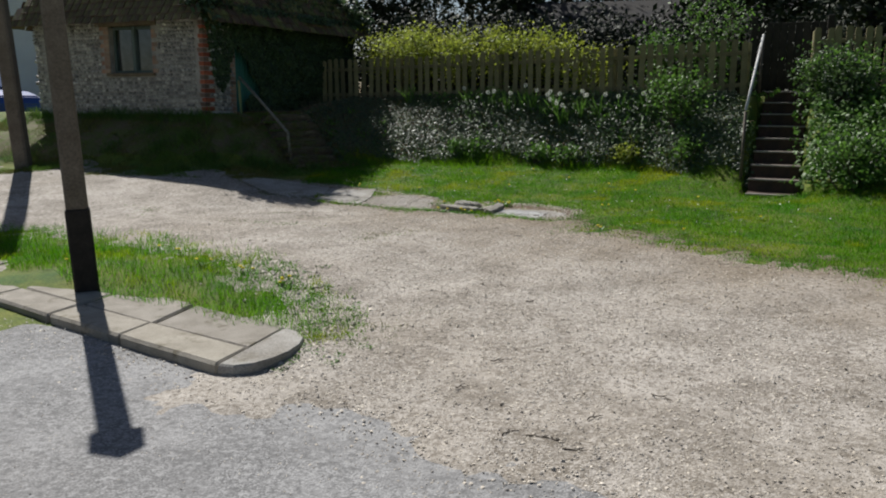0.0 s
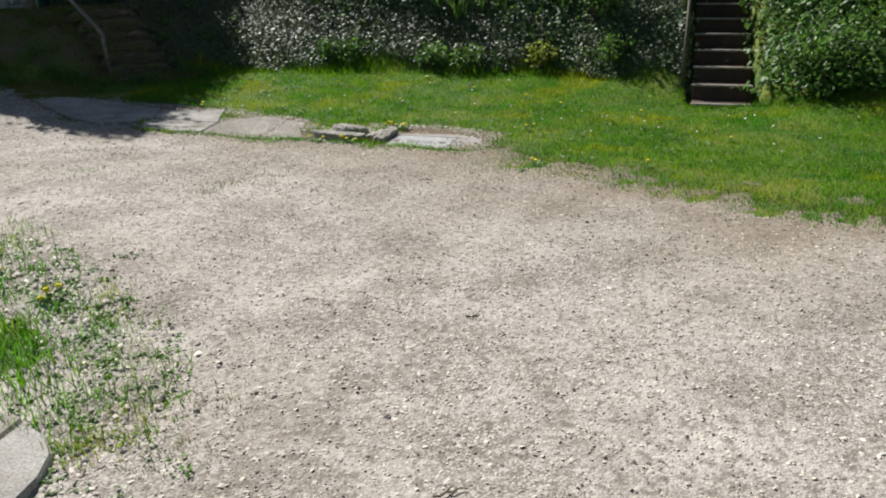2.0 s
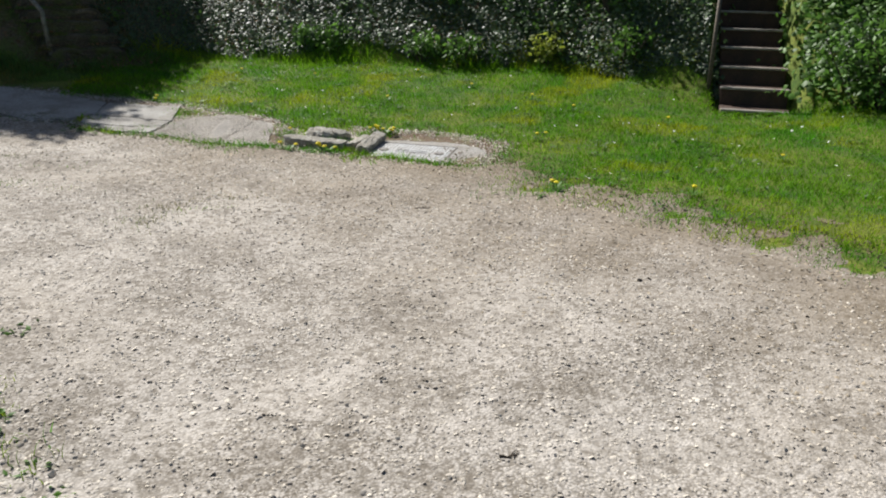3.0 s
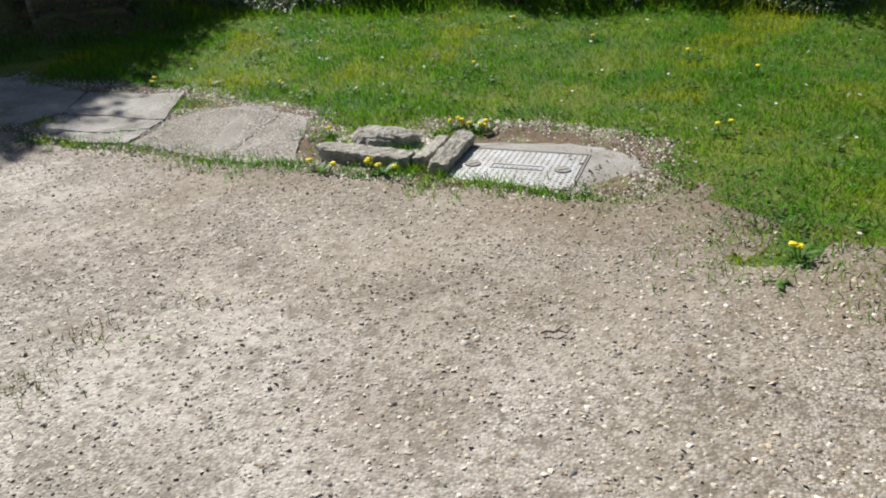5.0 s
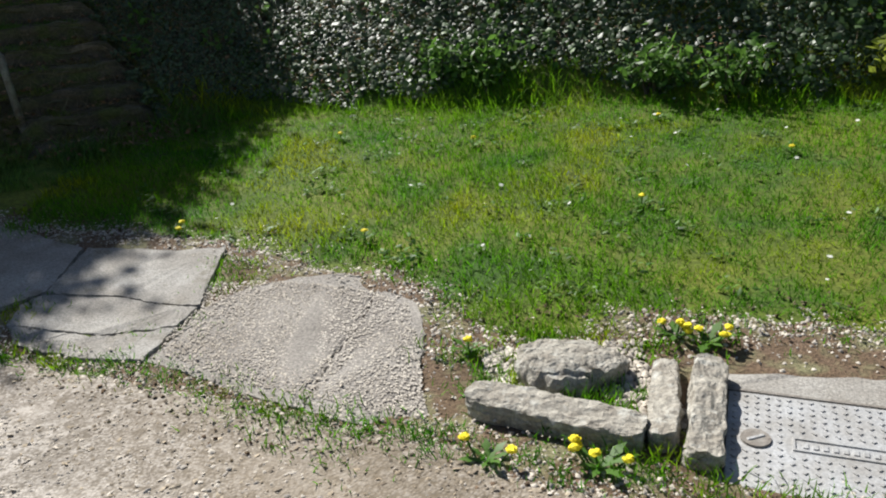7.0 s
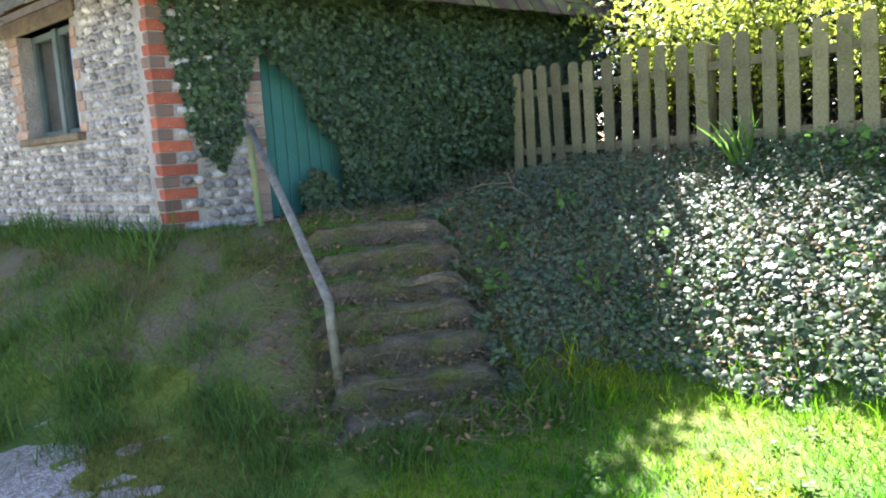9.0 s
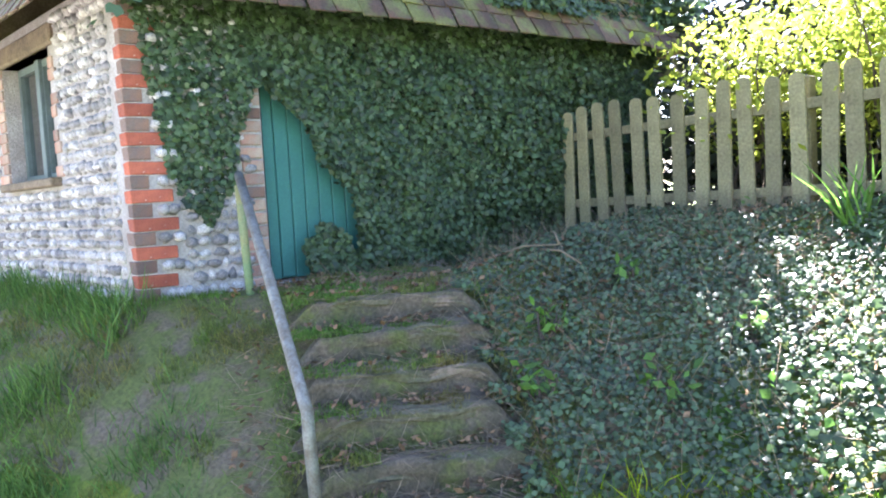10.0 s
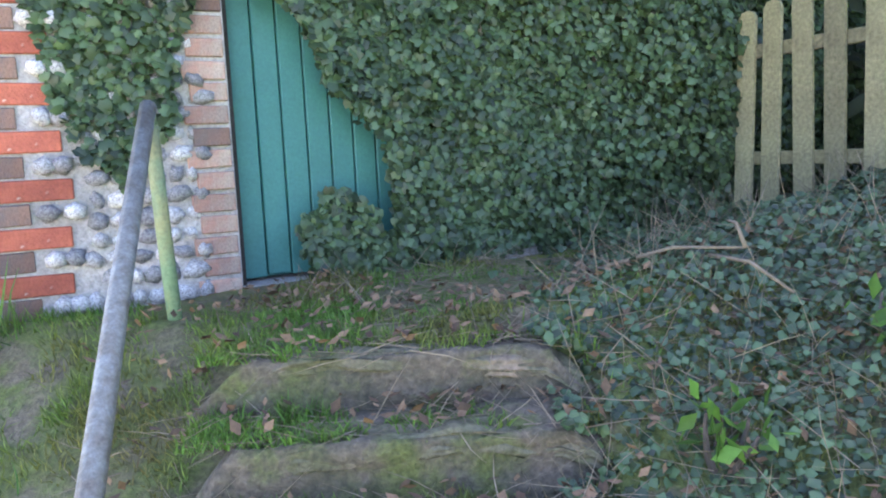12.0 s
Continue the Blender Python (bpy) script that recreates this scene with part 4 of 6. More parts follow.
slab("concrete_slab", [(-2.0, 8.915), (-1.92, 8.896), (-1.66, 8.866), (-1.51, 8.796), (-1.37, 8.763), (-1.335, 8.757), (-1.375, 8.62), (-1.55, 8.60), (-1.66, 8.585), (-1.80, 8.62), (-2.04, 8.68), (-2.06, 8.84)], 0.019, 0.1, CONCRETE, SLAB_LABEL, "slab")
slab("concrete_slab", [(-1.376, 8.613), (-1.40, 8.50), (-1.43, 8.40), (-1.64, 8.43), (-1.95, 8.54), (-2.03, 8.672), (-1.80, 8.613), (-1.66, 8.578), (-1.55, 8.593)], 0.017, 0.1, CONCRETE, SLAB_LABEL, "slab")
ROUGH_LABEL = "rough exposed-aggregate concrete slab beside gravel"
slab("concrete_slab", [(-1.322, 8.755), (-1.165, 8.905), (-0.98, 8.96), (-0.80, 8.97), (-0.63, 8.90), (-0.665, 8.69), (-0.70, 8.50), (-0.76, 8.365), (-0.80, 8.18), (-0.815, 8.055), (-0.97, 8.135), (-1.32, 8.35), (-1.418, 8.40), (-1.366, 8.56)], 0.009, 0.1, AGGREGATE, ROUGH_LABEL, "slab")
slab("concrete_slab", [(-0.624, 8.90), (-0.51, 8.82), (-0.47, 8.64), (-0.45, 8.455), (-0.46, 8.25), (-0.45, 8.095), (-0.42, 7.87), (-0.665, 7.967), (-0.808, 8.05), (-0.795, 8.18), (-0.754, 8.362), (-0.694, 8.50), (-0.659, 8.69)], 0.009, 0.1, AGGREGATE, ROUGH_LABEL, "slab")
COVER = frame_of(Vector((0.648, 7.707, -0.004)), Vector((0.565, -0.21, 0))) @ pose(0, 0, 0, 2.6, 0, 0)


def surround():
    bm = bmesh.new()
    outer = [(-0.36, -0.28), (-0.37, 0.30), (-0.15, 0.36), (0.12, 0.40), (0.34, 0.37), (0.52, 0.24), (0.58, 0.06), (0.53, -0.14), (0.42, -0.30), (0.1, -0.285), (-0.1, -0.275)]
    outer = [(ax + (bx - ax) * t, ay + (by - ay) * t) for (ax, ay), (bx, by) in zip(outer, outer[1:] + outer[:1]) for t in (0, 0.25, 0.5, 0.75)]
    hole = [(-0.306, -0.236), (-0.306, 0.236), (0.306, 0.236), (0.306, -0.236)]
    top_o = [bm.verts.new((x + random.uniform(-.01, .01), y + random.uniform(-.01, .01), -0.006 + random.uniform(-.005, .003))) for x, y in outer]
    top_h = [bm.verts.new((x, y, 0.0)) for x, y in hole]
    edges = [bm.edges.new((ring[k], ring[(k + 1) % len(ring)])) for ring in (top_o, top_h) for k in range(len(ring))]
    bmesh.ops.triangle_fill(bm, edges=edges, use_beauty=True)
    for g in bmesh.ops.extrude_face_region(bm, geom=bm.faces[:])["geom"]:
        if isinstance(g, bmesh.types.BMVert):
            g.co.z -= 0.12
    return bm


manhole = thing("manhole_cover", COVER, "grey studded steel manhole cover set in concrete", "manhole cover")
part("surround", surround(), CONCRETE, manhole, "rough pale concrete surround")
bm = bmesh.new()
for q in ((-0.304, 0.304, -0.234, -0.224), (-0.304, 0.304, 0.224, 0.234), (-0.304, -0.294, -0.222, 0.222), (0.294, 0.304, -0.222, 0.222)):
    box(bm, *q, -0.05, 0.004)
part("frame", bm, FRAME_IRON, manhole, "dirt-filled iron frame")
plate = part("plate", boxed(-0.290, 0.290, -0.220, 0.220, -0.03, 0.002, bevel=0.003), STEEL, manhole, "galvanised studded plate")
bm = bmesh.new()
for i in range(20):
    for j in range(15):
        x, y = -0.27 + i * 0.0284, -0.2 + j * 0.0286
        if abs(x) < 0.15 and abs(y) < 0.05 or math.hypot(abs(x) - 0.215, y) < 0.05:
            continue
        box(bm, x - 0.006, x + 0.006, y - 0.003, y + 0.003, 0.0, 0.0055, m=Matrix.Translation((x, y, 0)) @ Matrix.Rotation(radians(45 if (i + j) % 2 else -45), 4, "Z") @ Matrix.Translation((-x, -y, 0)))
studs = part("studs", bm, STEEL, plate)
studs["kind"] = "stuff"
bm = bmesh.new()
for q in ((-0.125, 0.125, 0.022, 0.028), (-0.125, 0.125, -0.028, -0.022), (-0.125, -0.119, -0.022, 0.022), (0.119, 0.125, -0.022, 0.022)):
    box(bm, *q, 0.0, 0.006)
for k in range(9):
    box(bm, -0.1 + k * 0.0235, -0.088 + k * 0.0235, -0.011, 0.011, 0.0, 0.005)
part("raised_panel", bm, STEEL, plate, "raised lettering panel")
for x in (-0.215, 0.215):
    bm = bmesh.new()
    bmesh.ops.create_cone(bm, cap_ends=True, segments=20, radius1=0.04, radius2=0.038, depth=0.008)
    bmesh.ops.translate(bm, verts=bm.verts, vec=(x, 0, 0.004))
    key = part("keyhole", bm, FRAME_IRON, plate, "dirt-filled lifting socket")
    bm = bmesh.new()
    box(bm, x - 0.026, x + 0.026, -0.006, 0.006, 0.006, 0.011, bevel=0.002, m=Matrix.Translation((x, 0, 0)) @ Matrix.Rotation(radians(35), 4, "Z") @ Matrix.Translation((-x, 0, 0)))
    part("lifting_bar", bm, STEEL, key)


def rough_stone(name, length, width, height, m, label, category, seed, sink=0.0, bulge=0.0):
    bm = bmesh.new()
    bmesh.ops.create_cube(bm, size=1)
    bmesh.ops.subdivide_edges(bm, edges=bm.edges[:], cuts=21, use_grid_fill=True)
    for v in bm.verts:
        n = v.co.copy()
        ball = n.normalized() * 0.56
        n = n.lerp(ball, bulge)
        v.co = Vector((n.x * length, n.y * width, n.z * height))
        round_off = 1 - 0.06 * (abs(n.x * 2) ** 6 * abs(n.y * 2) ** 4 + abs(n.z * 2) ** 6 * abs(n.y * 2) ** 4)
        v.co *= round_off
        v.co += Vector([0.009 * noise.noise(v.co * 13 + Vector((seed * 7 + k * 3, 0, 0))) + 0.007 * noise.noise(v.co * 40 + Vector((seed, k * 5, 0))) + 0.003 * noise.noise(v.co * 95 + Vector((seed * 3, k * 9, 2))) for k in range(3)])
        v.co.z += height / 2 - sink
    return solo(name, bm, OLDSTONE, label, category, m)


rough_stone("broken_kerb", 0.51, 0.125, 0.095, frame_of(Vector((-0.072, 7.908, -0.01)), Vector((0.45, -0.22, 0))) @ pose(0, 0, 0, 3, 1, 0), "weathered lichened stone kerb lying beside dandelions", "stone", 1, 0.025)
rough_stone("broken_kerb", 0.47, 0.095, 0.095, frame_of(Vector((0.345, 7.895, -0.015)), Vector((0.15, 0.43, 0))) @ pose(0, 0, 0, 9, -3, 0), "tilted weathered stone kerb against the manhole", "stone", 2, 0.02)
rough_stone("broken_kerb", 0.42, 0.085, 0.07, frame_of(Vector((0.255, 7.955, -0.01)), Vector((0.16, 0.43, 0))) @ pose(0, 0, 0, -8, 2, 4), "cracked weathered stone fragment", "stone", 3, 0.02)
rough_stone("rubble_stone", 0.29, 0.22, 0.12, pose(-0.01, 8.16, -0.005, 4, 6, 12), "pale rounded lichened stone on turf", "stone", 4, 0.03, 0.6)
rough_stone("rubble_stone", 0.15, 0.10, 0.09, pose(0.10, 8.14, -0.01, 14, 6, 40), "dark broken stone fragment", "stone", 5, 0.0, 0.4)
rough_stone("rubble_stone", 0.14, 0.09, 0.07, pose(-0.02, 8.06, -0.01, -8, 9, 15), "small broken grey stone fragment", "stone", 6, 0.0, 0.4)


# ---- green things ----
def slope_normal(x, y):
    e = 0.04
    gx = (land(x + e, y) - land(x - e, y)) / (2 * e)
    gy = (land(x, y + e) - land(x, y - e)) / (2 * e)
    return unit(np.stack([-gx, -gy, np.ones_like(gx)], -1))


def fence_y(x):
    return 14.38 - 0.4248 * (x + 3.45)


def on_steps(x, y, spare=0.0):
    out = np.zeros(x.shape, bool)
    for foot, way, side, half, length in ((STEP_FOOT, STEP_WAY, STEP_SIDE, 0.34, 2.9), (LEFT_FOOT, LEFT_WAY, LEFT_SIDE, 0.42, 1.4)):
        along = (x - foot[0]) * way[0] + (y - foot[1]) * way[1]
        off = np.abs((x - foot[0]) * side[0] + (y - foot[1]) * side[1])
        out |= (off < half + spare) & (along > -0.05 - spare) & (along < length)
    return out


def in_barn(x, y):
    """Behind the barn's outer faces."""
    rel = np.stack([x - CORNER.x, y - CORNER.y], -1)
    f_out = rel @ np.array(FRONT_M.to_3x3().col[1])[:2]
    s_in = rel @ np.array(SIDE_M.to_3x3().col[1])[:2]
    return (f_out < 0.02) & (s_in > -0.02)


def sow(count, x0, x1, y0, y1, keep):
    x, y = rng.uniform(x0, x1, count), rng.uniform(y0, y1, count)
    ok = keep(x, y)
    return x[ok], y[ok]


def on_land(x, y, lift=0.0):
    z = land(x, y) + 0.008 * rumple(x, y)
    along = (x - LEFT_FOOT[0]) * LEFT_WAY[0] + (y - LEFT_FOOT[1]) * LEFT_WAY[1]
    off = np.abs((x - LEFT_FOOT[0]) * LEFT_SIDE[0] + (y - LEFT_FOOT[1]) * LEFT_SIDE[1])
    tread = np.floor((along - 0.03) / LEFT_GOING)
    z = np.where((off < 0.47) & (tread >= 0) & (tread < 7), np.maximum(z, 0.295 + LEFT_RISE * tread), z)
    return np.stack([x, y, z + lift], -1)


def stuff(name, data, mat, label, category):
    return tagged(finish(name, data, mat), label, category, kind="stuff")


def grass(name, count, x0, x1, y0, y1, keep, low, high, label, lean=0.45, mat=BLADE):
    x, y = sow(count, x0, x1, y0, y1, keep)
    tall = 0.5 + 0.5 * np.clip(rumple(x, y, 0.9) * 0.5 + 0.5, 0, 1.3)
    size = rng.uniform(low, high, len(x)) * tall
    normals = slope_normal(x, y) * 0.4 + np.array([0, 0, 0.6]) + rng.normal(0, lean, (len(x), 3)) * [1, 1, 0.1]
    stretch = np.stack([0.055 / size * 0.9 * np.ones(len(x)), np.ones(len(x)), np.ones(len(x))], -1)
    stretch[:, 0] = np.clip(stretch[:, 0], 0.4, 1.6)
    return stuff(name, scattered(name, BLADE_SHAPE, on_land(x, y, 0.002), normals, size, stretch=stretch), mat, label, "grass")


def lawn_keep(x, y):
    edge = inside(DRIVE, x, y) + 0.12 * rumple(x, y)
    return (edge + 0.1 * rumple(x, y, 2.2) < rng.uniform(-0.5, 0.35, x.shape) * np.where(x > 0.9, 1.0, 0.6)) & (from_road(x, y) > 0.55) & (inside(SLABS, x, y) + 0.08 * rumple(x, y, 1.2) + 0.05 * rumple(x, y, 2.9) < -0.08 + 0.06 * rng.normal(0, 1, x.shape)) & ~on_steps(x, y) & ~in_barn(x, y)


def base_y(x):
    return np.interp(x, BASE_X, BASE_Y)


grass("lawn_grass", 420000, -3.2, 7.0, 2.6, 11.9, lambda x, y: lawn_keep(x, y) & (x > -2.5) & (y > 5.7 - 0.9 * (x - 1.5)) & (y < base_y(x) + 0.15), 0.028, 0.07, "short bright green spring lawn with moss")
grass("bank_foot_grass", 16000, -2.4, 4.0, 9.6, 11.9, lambda x, y: (np.abs(y - base_y(x) - 0.02) < 0.22) & ~on_steps(x, y, 0.03), 0.09, 0.2, "longer bright grass at the foot of the bank", 0.35)
grass("verge_grass", 70000, -7.5, -0.4, 2.6, 7.2, lambda x, y: lawn_keep(x, y) & (from_road(x, y) > 0.62 + 0.08 * rumple(x, y, 1.4)) & (y < 7.2), 0.05, 0.13, "lush green verge grass beside the kerb", 0.3)
grass("verge_edge_grass", 5000, -1.9, -0.1, 2.4, 4.8, lambda x, y: (np.abs(inside(DRIVE, x, y) + 0.05) < 0.3) & (rumple(x, y, 2.1) > 0.2) & (from_road(x, y) > 0.3), 0.02, 0.05, "sparse grass tufts in gravel", 0.6)
grass("drive_tufts", 12000, -4.5, 1.5, 5.4, 8.3, lambda x, y: (rumple(x * 0.8, y * 2.2, 0.9) > 0.9) & (inside(DRIVE, x, y) > 0.1) & (np.abs(y - 6.9 - 0.22 * (-1.5 - x)) < 0.45) & (x < -0.4), 0.02, 0.05, "thin grass tufts along the drive's middle")
grass("slab_edge_grass", 11000, -3.4, 1.6, 7.1, 9.5, lambda x, y: (np.abs(inside(SLABS, x, y) + 0.05) < 0.10) & (rumple(x, y, 1.9) > -0.2) & (inside(DRIVE, x, y) > -0.35), 0.02, 0.05, "dry mossy grass along the edge of the slabs", 0.6, MOSSY_BLADE)
grass("stone_tuft_grass", 3500, -0.5, 0.5, 7.6, 8.45, lambda x, y: (rumple(x, y, 3.0) > 0.25) & (inside(SLABS, x, y) > -0.2) & ~((np.abs((x - 0.64) * 0.9 - (y - 7.71) * 0.42) < 0.33) & (np.abs((x - 0.64) * 0.42 + (y - 7.71) * 0.9) < 0.26)), 0.04, 0.09, "grass growing between broken stones")
grass("slope_grass", 130000, -9.0, -2.3, 9.3, 13.4, lambda x, y: (y > base_y(x) - 0.9) & ~on_steps(x, y) & ~in_barn(x, y) & (inside(SLABS, x, y) < 0) & (inside(DRIVE, x, y) < 0.1) & (y < 12.2 + 0.3 * np.abs(x + 4.66)) & (rumple(x, y, 0.8) + 0.5 * rumple(x, y, 2.1) > -0.35) & ((np.abs(x + 3.55) > 0.6) | (y < 11.7) | (rng.uniform(0, 1, x.shape) < 0.45)), 0.04, 0.085, "mossy rough grass on the shaded slope", 0.4, MOSSY_BLADE)
grass("wall_foot_grass", 16000, -8.5, -3.9, 11.0, 13.0, lambda x, y: ~in_barn(x, y) & (np.abs((x - CORNER.x) * FRONT_M[0][1] + (y - CORNER.y) * FRONT_M[1][1] - 0.14) < 0.16) & (x < -4.5), 0.12, 0.27, "long tufted grass along the foot of the wall", 0.3, DARK_BLADE)
SLOPE_TUFTS = [(-3.6, 10.6), (-3.9, 10.9), (-4.3, 10.55), (-4.7, 10.9), (-5.2, 10.7), (-3.3, 10.45), (-4.0, 10.2), (-4.6, 10.1), (-5.5, 11.2), (-2.0, 11.1), (-6.0, 10.8), (-3.0, 10.3), (-2.5, 10.55)]
grass("slope_tuft_grass", 60000, -6.4, -1.8, 9.8, 11.7, lambda x, y: (np.min([np.hypot(x - a0, y - b0) for a0, b0 in SLOPE_TUFTS], 0) < np.abs(rng.normal(0, 0.13, x.shape))) & ~on_steps(x, y, 0.02), 0.09, 0.22, "deep green grass tufts on the shaded slope", 0.35, DARK_BLADE)
grass("step_grass", 30000, -4.2, -1.9, 10.7, 12.6, lambda x, y: on_steps(x, y, 0.14) & (rumple(x, y, 1.5) > 0.0), 0.04, 0.1, "thin grass on the worn steps", 0.4, MOSSY_BLADE)

grass("landing_grass", 26000, -4.3, -2.6, 11.4, 13.0, lambda x, y: ~in_barn(x, y) & (rumple(x, y, 1.3) + 0.6 * rumple(x, y, 3.1) > 0.15) & (np.abs(x + 3.45) < 0.75), 0.025, 0.075, "mossy grass on the landing by the door", 0.5, MOSSY_BLADE)

TUFTS = [(-0.82, 6.34), (-0.90, 6.08), (-3.2, 7.5), (-0.51, 6.51), (-2.6, 7.1), (-1.9, 6.9), (-3.9, 7.7), (-2.2, 7.6), (-0.25, 3.3), (-0.35, 2.95), (-0.1, 3.6)]
grass("drive_tuft_grass", 90000, -4.4, 0.2, 2.7, 8.0, lambda x, y: np.min([np.hypot((x - a0) * 0.7, y - b0) for a0, b0 in TUFTS], 0) < np.abs(rng.normal(0, 0.09, x.shape)), 0.02, 0.045, "small dry grass tufts in the gravel", 0.5, MOSSY_BLADE)

VERGE_CLUMPS = [(-0.85, 3.95), (-0.75, 3.65), (-0.66, 3.35), (-0.64, 3.05), (-0.95, 4.2), (-0.5, 3.1)]
grass("verge_clump_grass", 26000, -1.2, 0.0, 2.6, 4.5, lambda x, y: np.min([np.hypot(x - a0, y - b0) for a0, b0 in VERGE_CLUMPS], 0) < np.abs(rng.normal(0, 0.08, x.shape)), 0.025, 0.055, "green grass clumps at the verge's gravelly edge", 0.45)

CLUMPS = [(0.82, 7.30), (0.92, 7.25), (1.02, 7.20), (1.12, 7.17), (1.2, 7.2), (-0.3, 7.78), (-0.15, 7.75), (0.0, 7.70), (0.15, 7.66), (0.26, 7.56), (-0.42, 7.85), (-0.25, 8.12), (-0.3, 8.3), (-0.1, 8.38), (0.12, 8.33), (0.3, 8.28), (0.5, 8.3), (-1.45, 8.62), (-1.36, 8.62), (-1.30, 8.95), (-1.27, 9.08), (-1.22, 9.0), (-1.32, 9.2), (-1.2, 9.12), (-2.12, 8.72), (-2.2, 8.66), (-2.05, 8.80), (-1.0, 8.08), (-1.3, 8.3), (-0.75, 7.98), (0.45, 7.5), (-1.52, 8.4), (-1.4, 8.36), (-1.2, 8.24), (-1.1, 8.16), (-0.9, 8.05), (-0.62, 7.92), (-0.52, 7.88), (-1.75, 8.42), (-1.95, 8.46), (0.6, 7.42), (0.7, 7.36)]
grass("clump_grass", 90000, -2.1, 1.4, 6.9, 9.2, lambda x, y: np.min([np.hypot((x - a0) * 0.75, y - b0) for a0, b0 in CLUMPS], 0) < np.abs(rng.normal(0, 0.055, x.shape)), 0.022, 0.06, "bright grass clumps round the slabs and stones", 0.6)

# pebbles of the drive
x, y = sow(260000, -6.5, 4.6, 0.6, 9.6, lambda x, y: (inside(DRIVE, x, y) > rng.normal(-0.07, 0.13, x.shape)) & (rng.uniform(0, 1, x.shape) < 1.3 - 0.28 * np.abs(x - 0.2)))
size = rng.gamma(3.2, 0.0034, len(x)).clip(0.004, 0.022)
soiled = rng.uniform(0, 1, len(x)) < 0.8 * np.clip((0.686 * x + 0.728 * y - 4.0 + 0.35 * rumple(x, y, 0.8)) / 1.5, 0, 1)
for name, mat, pick, label in (("drive_gravel", PEBBLE, ~soiled, "loose beige flint gravel"), ("soiled_gravel", BROWN_PEBBLE, soiled, "earth-stained brown gravel beside the lawn")):
    n_ = int(pick.sum())
    stuff(name, scattered(name, STONE_SHAPE, np.stack([x, y, drive_top(x, y) + 0.001], -1)[pick], rng.normal(0, 0.35, (n_, 3)) + [0, 0, 1], size[pick], stretch=rng.uniform(0.7, 1.3, (n_, 3)) * [1, 1, 0.55]), mat, label, "gravel")
x, y = sow(24000, -4.0, 3.2, -1.2, 3.4, lambda x, y: (np.abs(from_road(x, y) + 0.1) < np.abs(rng.normal(0, 0.28, x.shape))) & (from_road(x, y) < 0.25))
size = rng.gamma(4.0, 0.003, len(x)).clip(0.004, 0.025)
stuff("road_edge_gravel", scattered("road_edge_gravel", STONE_SHAPE, np.stack([x, y, np.full(len(x), -0.176)], -1), rng.normal(0, 0.35, (len(x), 3)) + [0, 0, 1], size), PEBBLE, "loose gravel along the road's edge", "gravel")

# stones in the bare soil and in the rough slab
x, y = sow(90000, -3.6, 1.7, 7.0, 9.9, lambda x, y: (np.abs(inside(SLABS, x, y) + 0.06) < np.abs(rng.normal(0, 0.13, x.shape))))
stuff("soil_stones", scattered("soil_stones", STONE_SHAPE, np.stack([x, y, bare_top(x, y) + 0.001], -1), rng.normal(0, 0.4, (len(x), 3)) + [0, 0, 1], rng.gamma(3.0, 0.0035, len(x)).clip(0.005, 0.024)), PEBBLE, "small stones in bare soil beside the slabs", "stones")
x, y = sow(26000, -3.4, 1.4, 7.2, 9.8, lambda x, y: np.abs(inside(SLABS, x, y) - 0.02 + 0.05 * rumple(x, y, 1.7)) < np.abs(rng.normal(0, 0.05, x.shape)))
stuff("slab_grit", scattered("slab_grit", STONE_SHAPE, np.stack([x, y, land(x, y) + 0.019], -1), rng.normal(0, 0.3, (len(x), 3)) + [0, 0, 1], rng.gamma(3.0, 0.003, len(x)).clip(0.004, 0.018)), PEBBLE, "grit strewn over the edges of the slabs", "gravel")
ROUGH_SLAB = np.array([(-1.42, 9.0), (-1.12, 8.98), (-0.75, 8.88), (-0.49, 8.70), (-0.44, 8.40), (-0.40, 7.90), (-1.0, 8.17), (-1.40, 8.42), (-1.48, 8.66)])
x, y = sow(17000, -1.5, -0.4, 7.9, 9.0, lambda x, y: inside(ROUGH_SLAB, x, y) > 0.03)
stuff("slab_aggregate", scattered("slab_aggregate", STONE_SHAPE, np.stack([x, y, land(x, y) + 0.0095], -1), rng.normal(0, 0.2, (len(x), 3)) + [0, 0, 1], rng.uniform(0.005, 0.012, len(x)), stretch=np.tile([1, 1, 0.22], (len(x), 1))), PEBBLE, "small stones showing in the rough slab", "stones")
x, y = sow(14000, -5.5, 3.0, -3.5, 3.4, lambda x, y: (from_road(x, y) < 0) & (rng.uniform(0, 1, x.shape) < np.exp(from_road(x, y) * 0.7)))
stuff("road_grit", scattered("road_grit", STONE_SHAPE, np.stack([x, y, -0.177 - 0.01 * np.clip(from_road(x, y), -2, 0)], -1), rng.normal(0, 0.35, (len(x), 3)) + [0, 0, 1], rng.uniform(0.004, 0.012, len(x))), PEBBLE, "fine pale grit on the road", "gravel")
x, y = sow(34000, 0.9, 6.0, 2.4, 8.2, lambda x, y: np.abs(inside(DRIVE, x, y) + 0.2) < np.abs(rng.normal(0, 0.22, x.shape)))
stuff("edge_moss", scattered("edge_moss", STONE_SHAPE, on_land(x, y, 0.016), rng.normal(0, 0.4, (len(x), 3)) + [0, 0, 1], rng.uniform(0.006, 0.019, len(x))), MOSS, "brown moss where lawn meets gravel", "moss")
x, y = sow(1600, -0.25, 0.3, 7.85, 8.32, lambda x, y: rumple(x, y, 1.7) > -0.3)
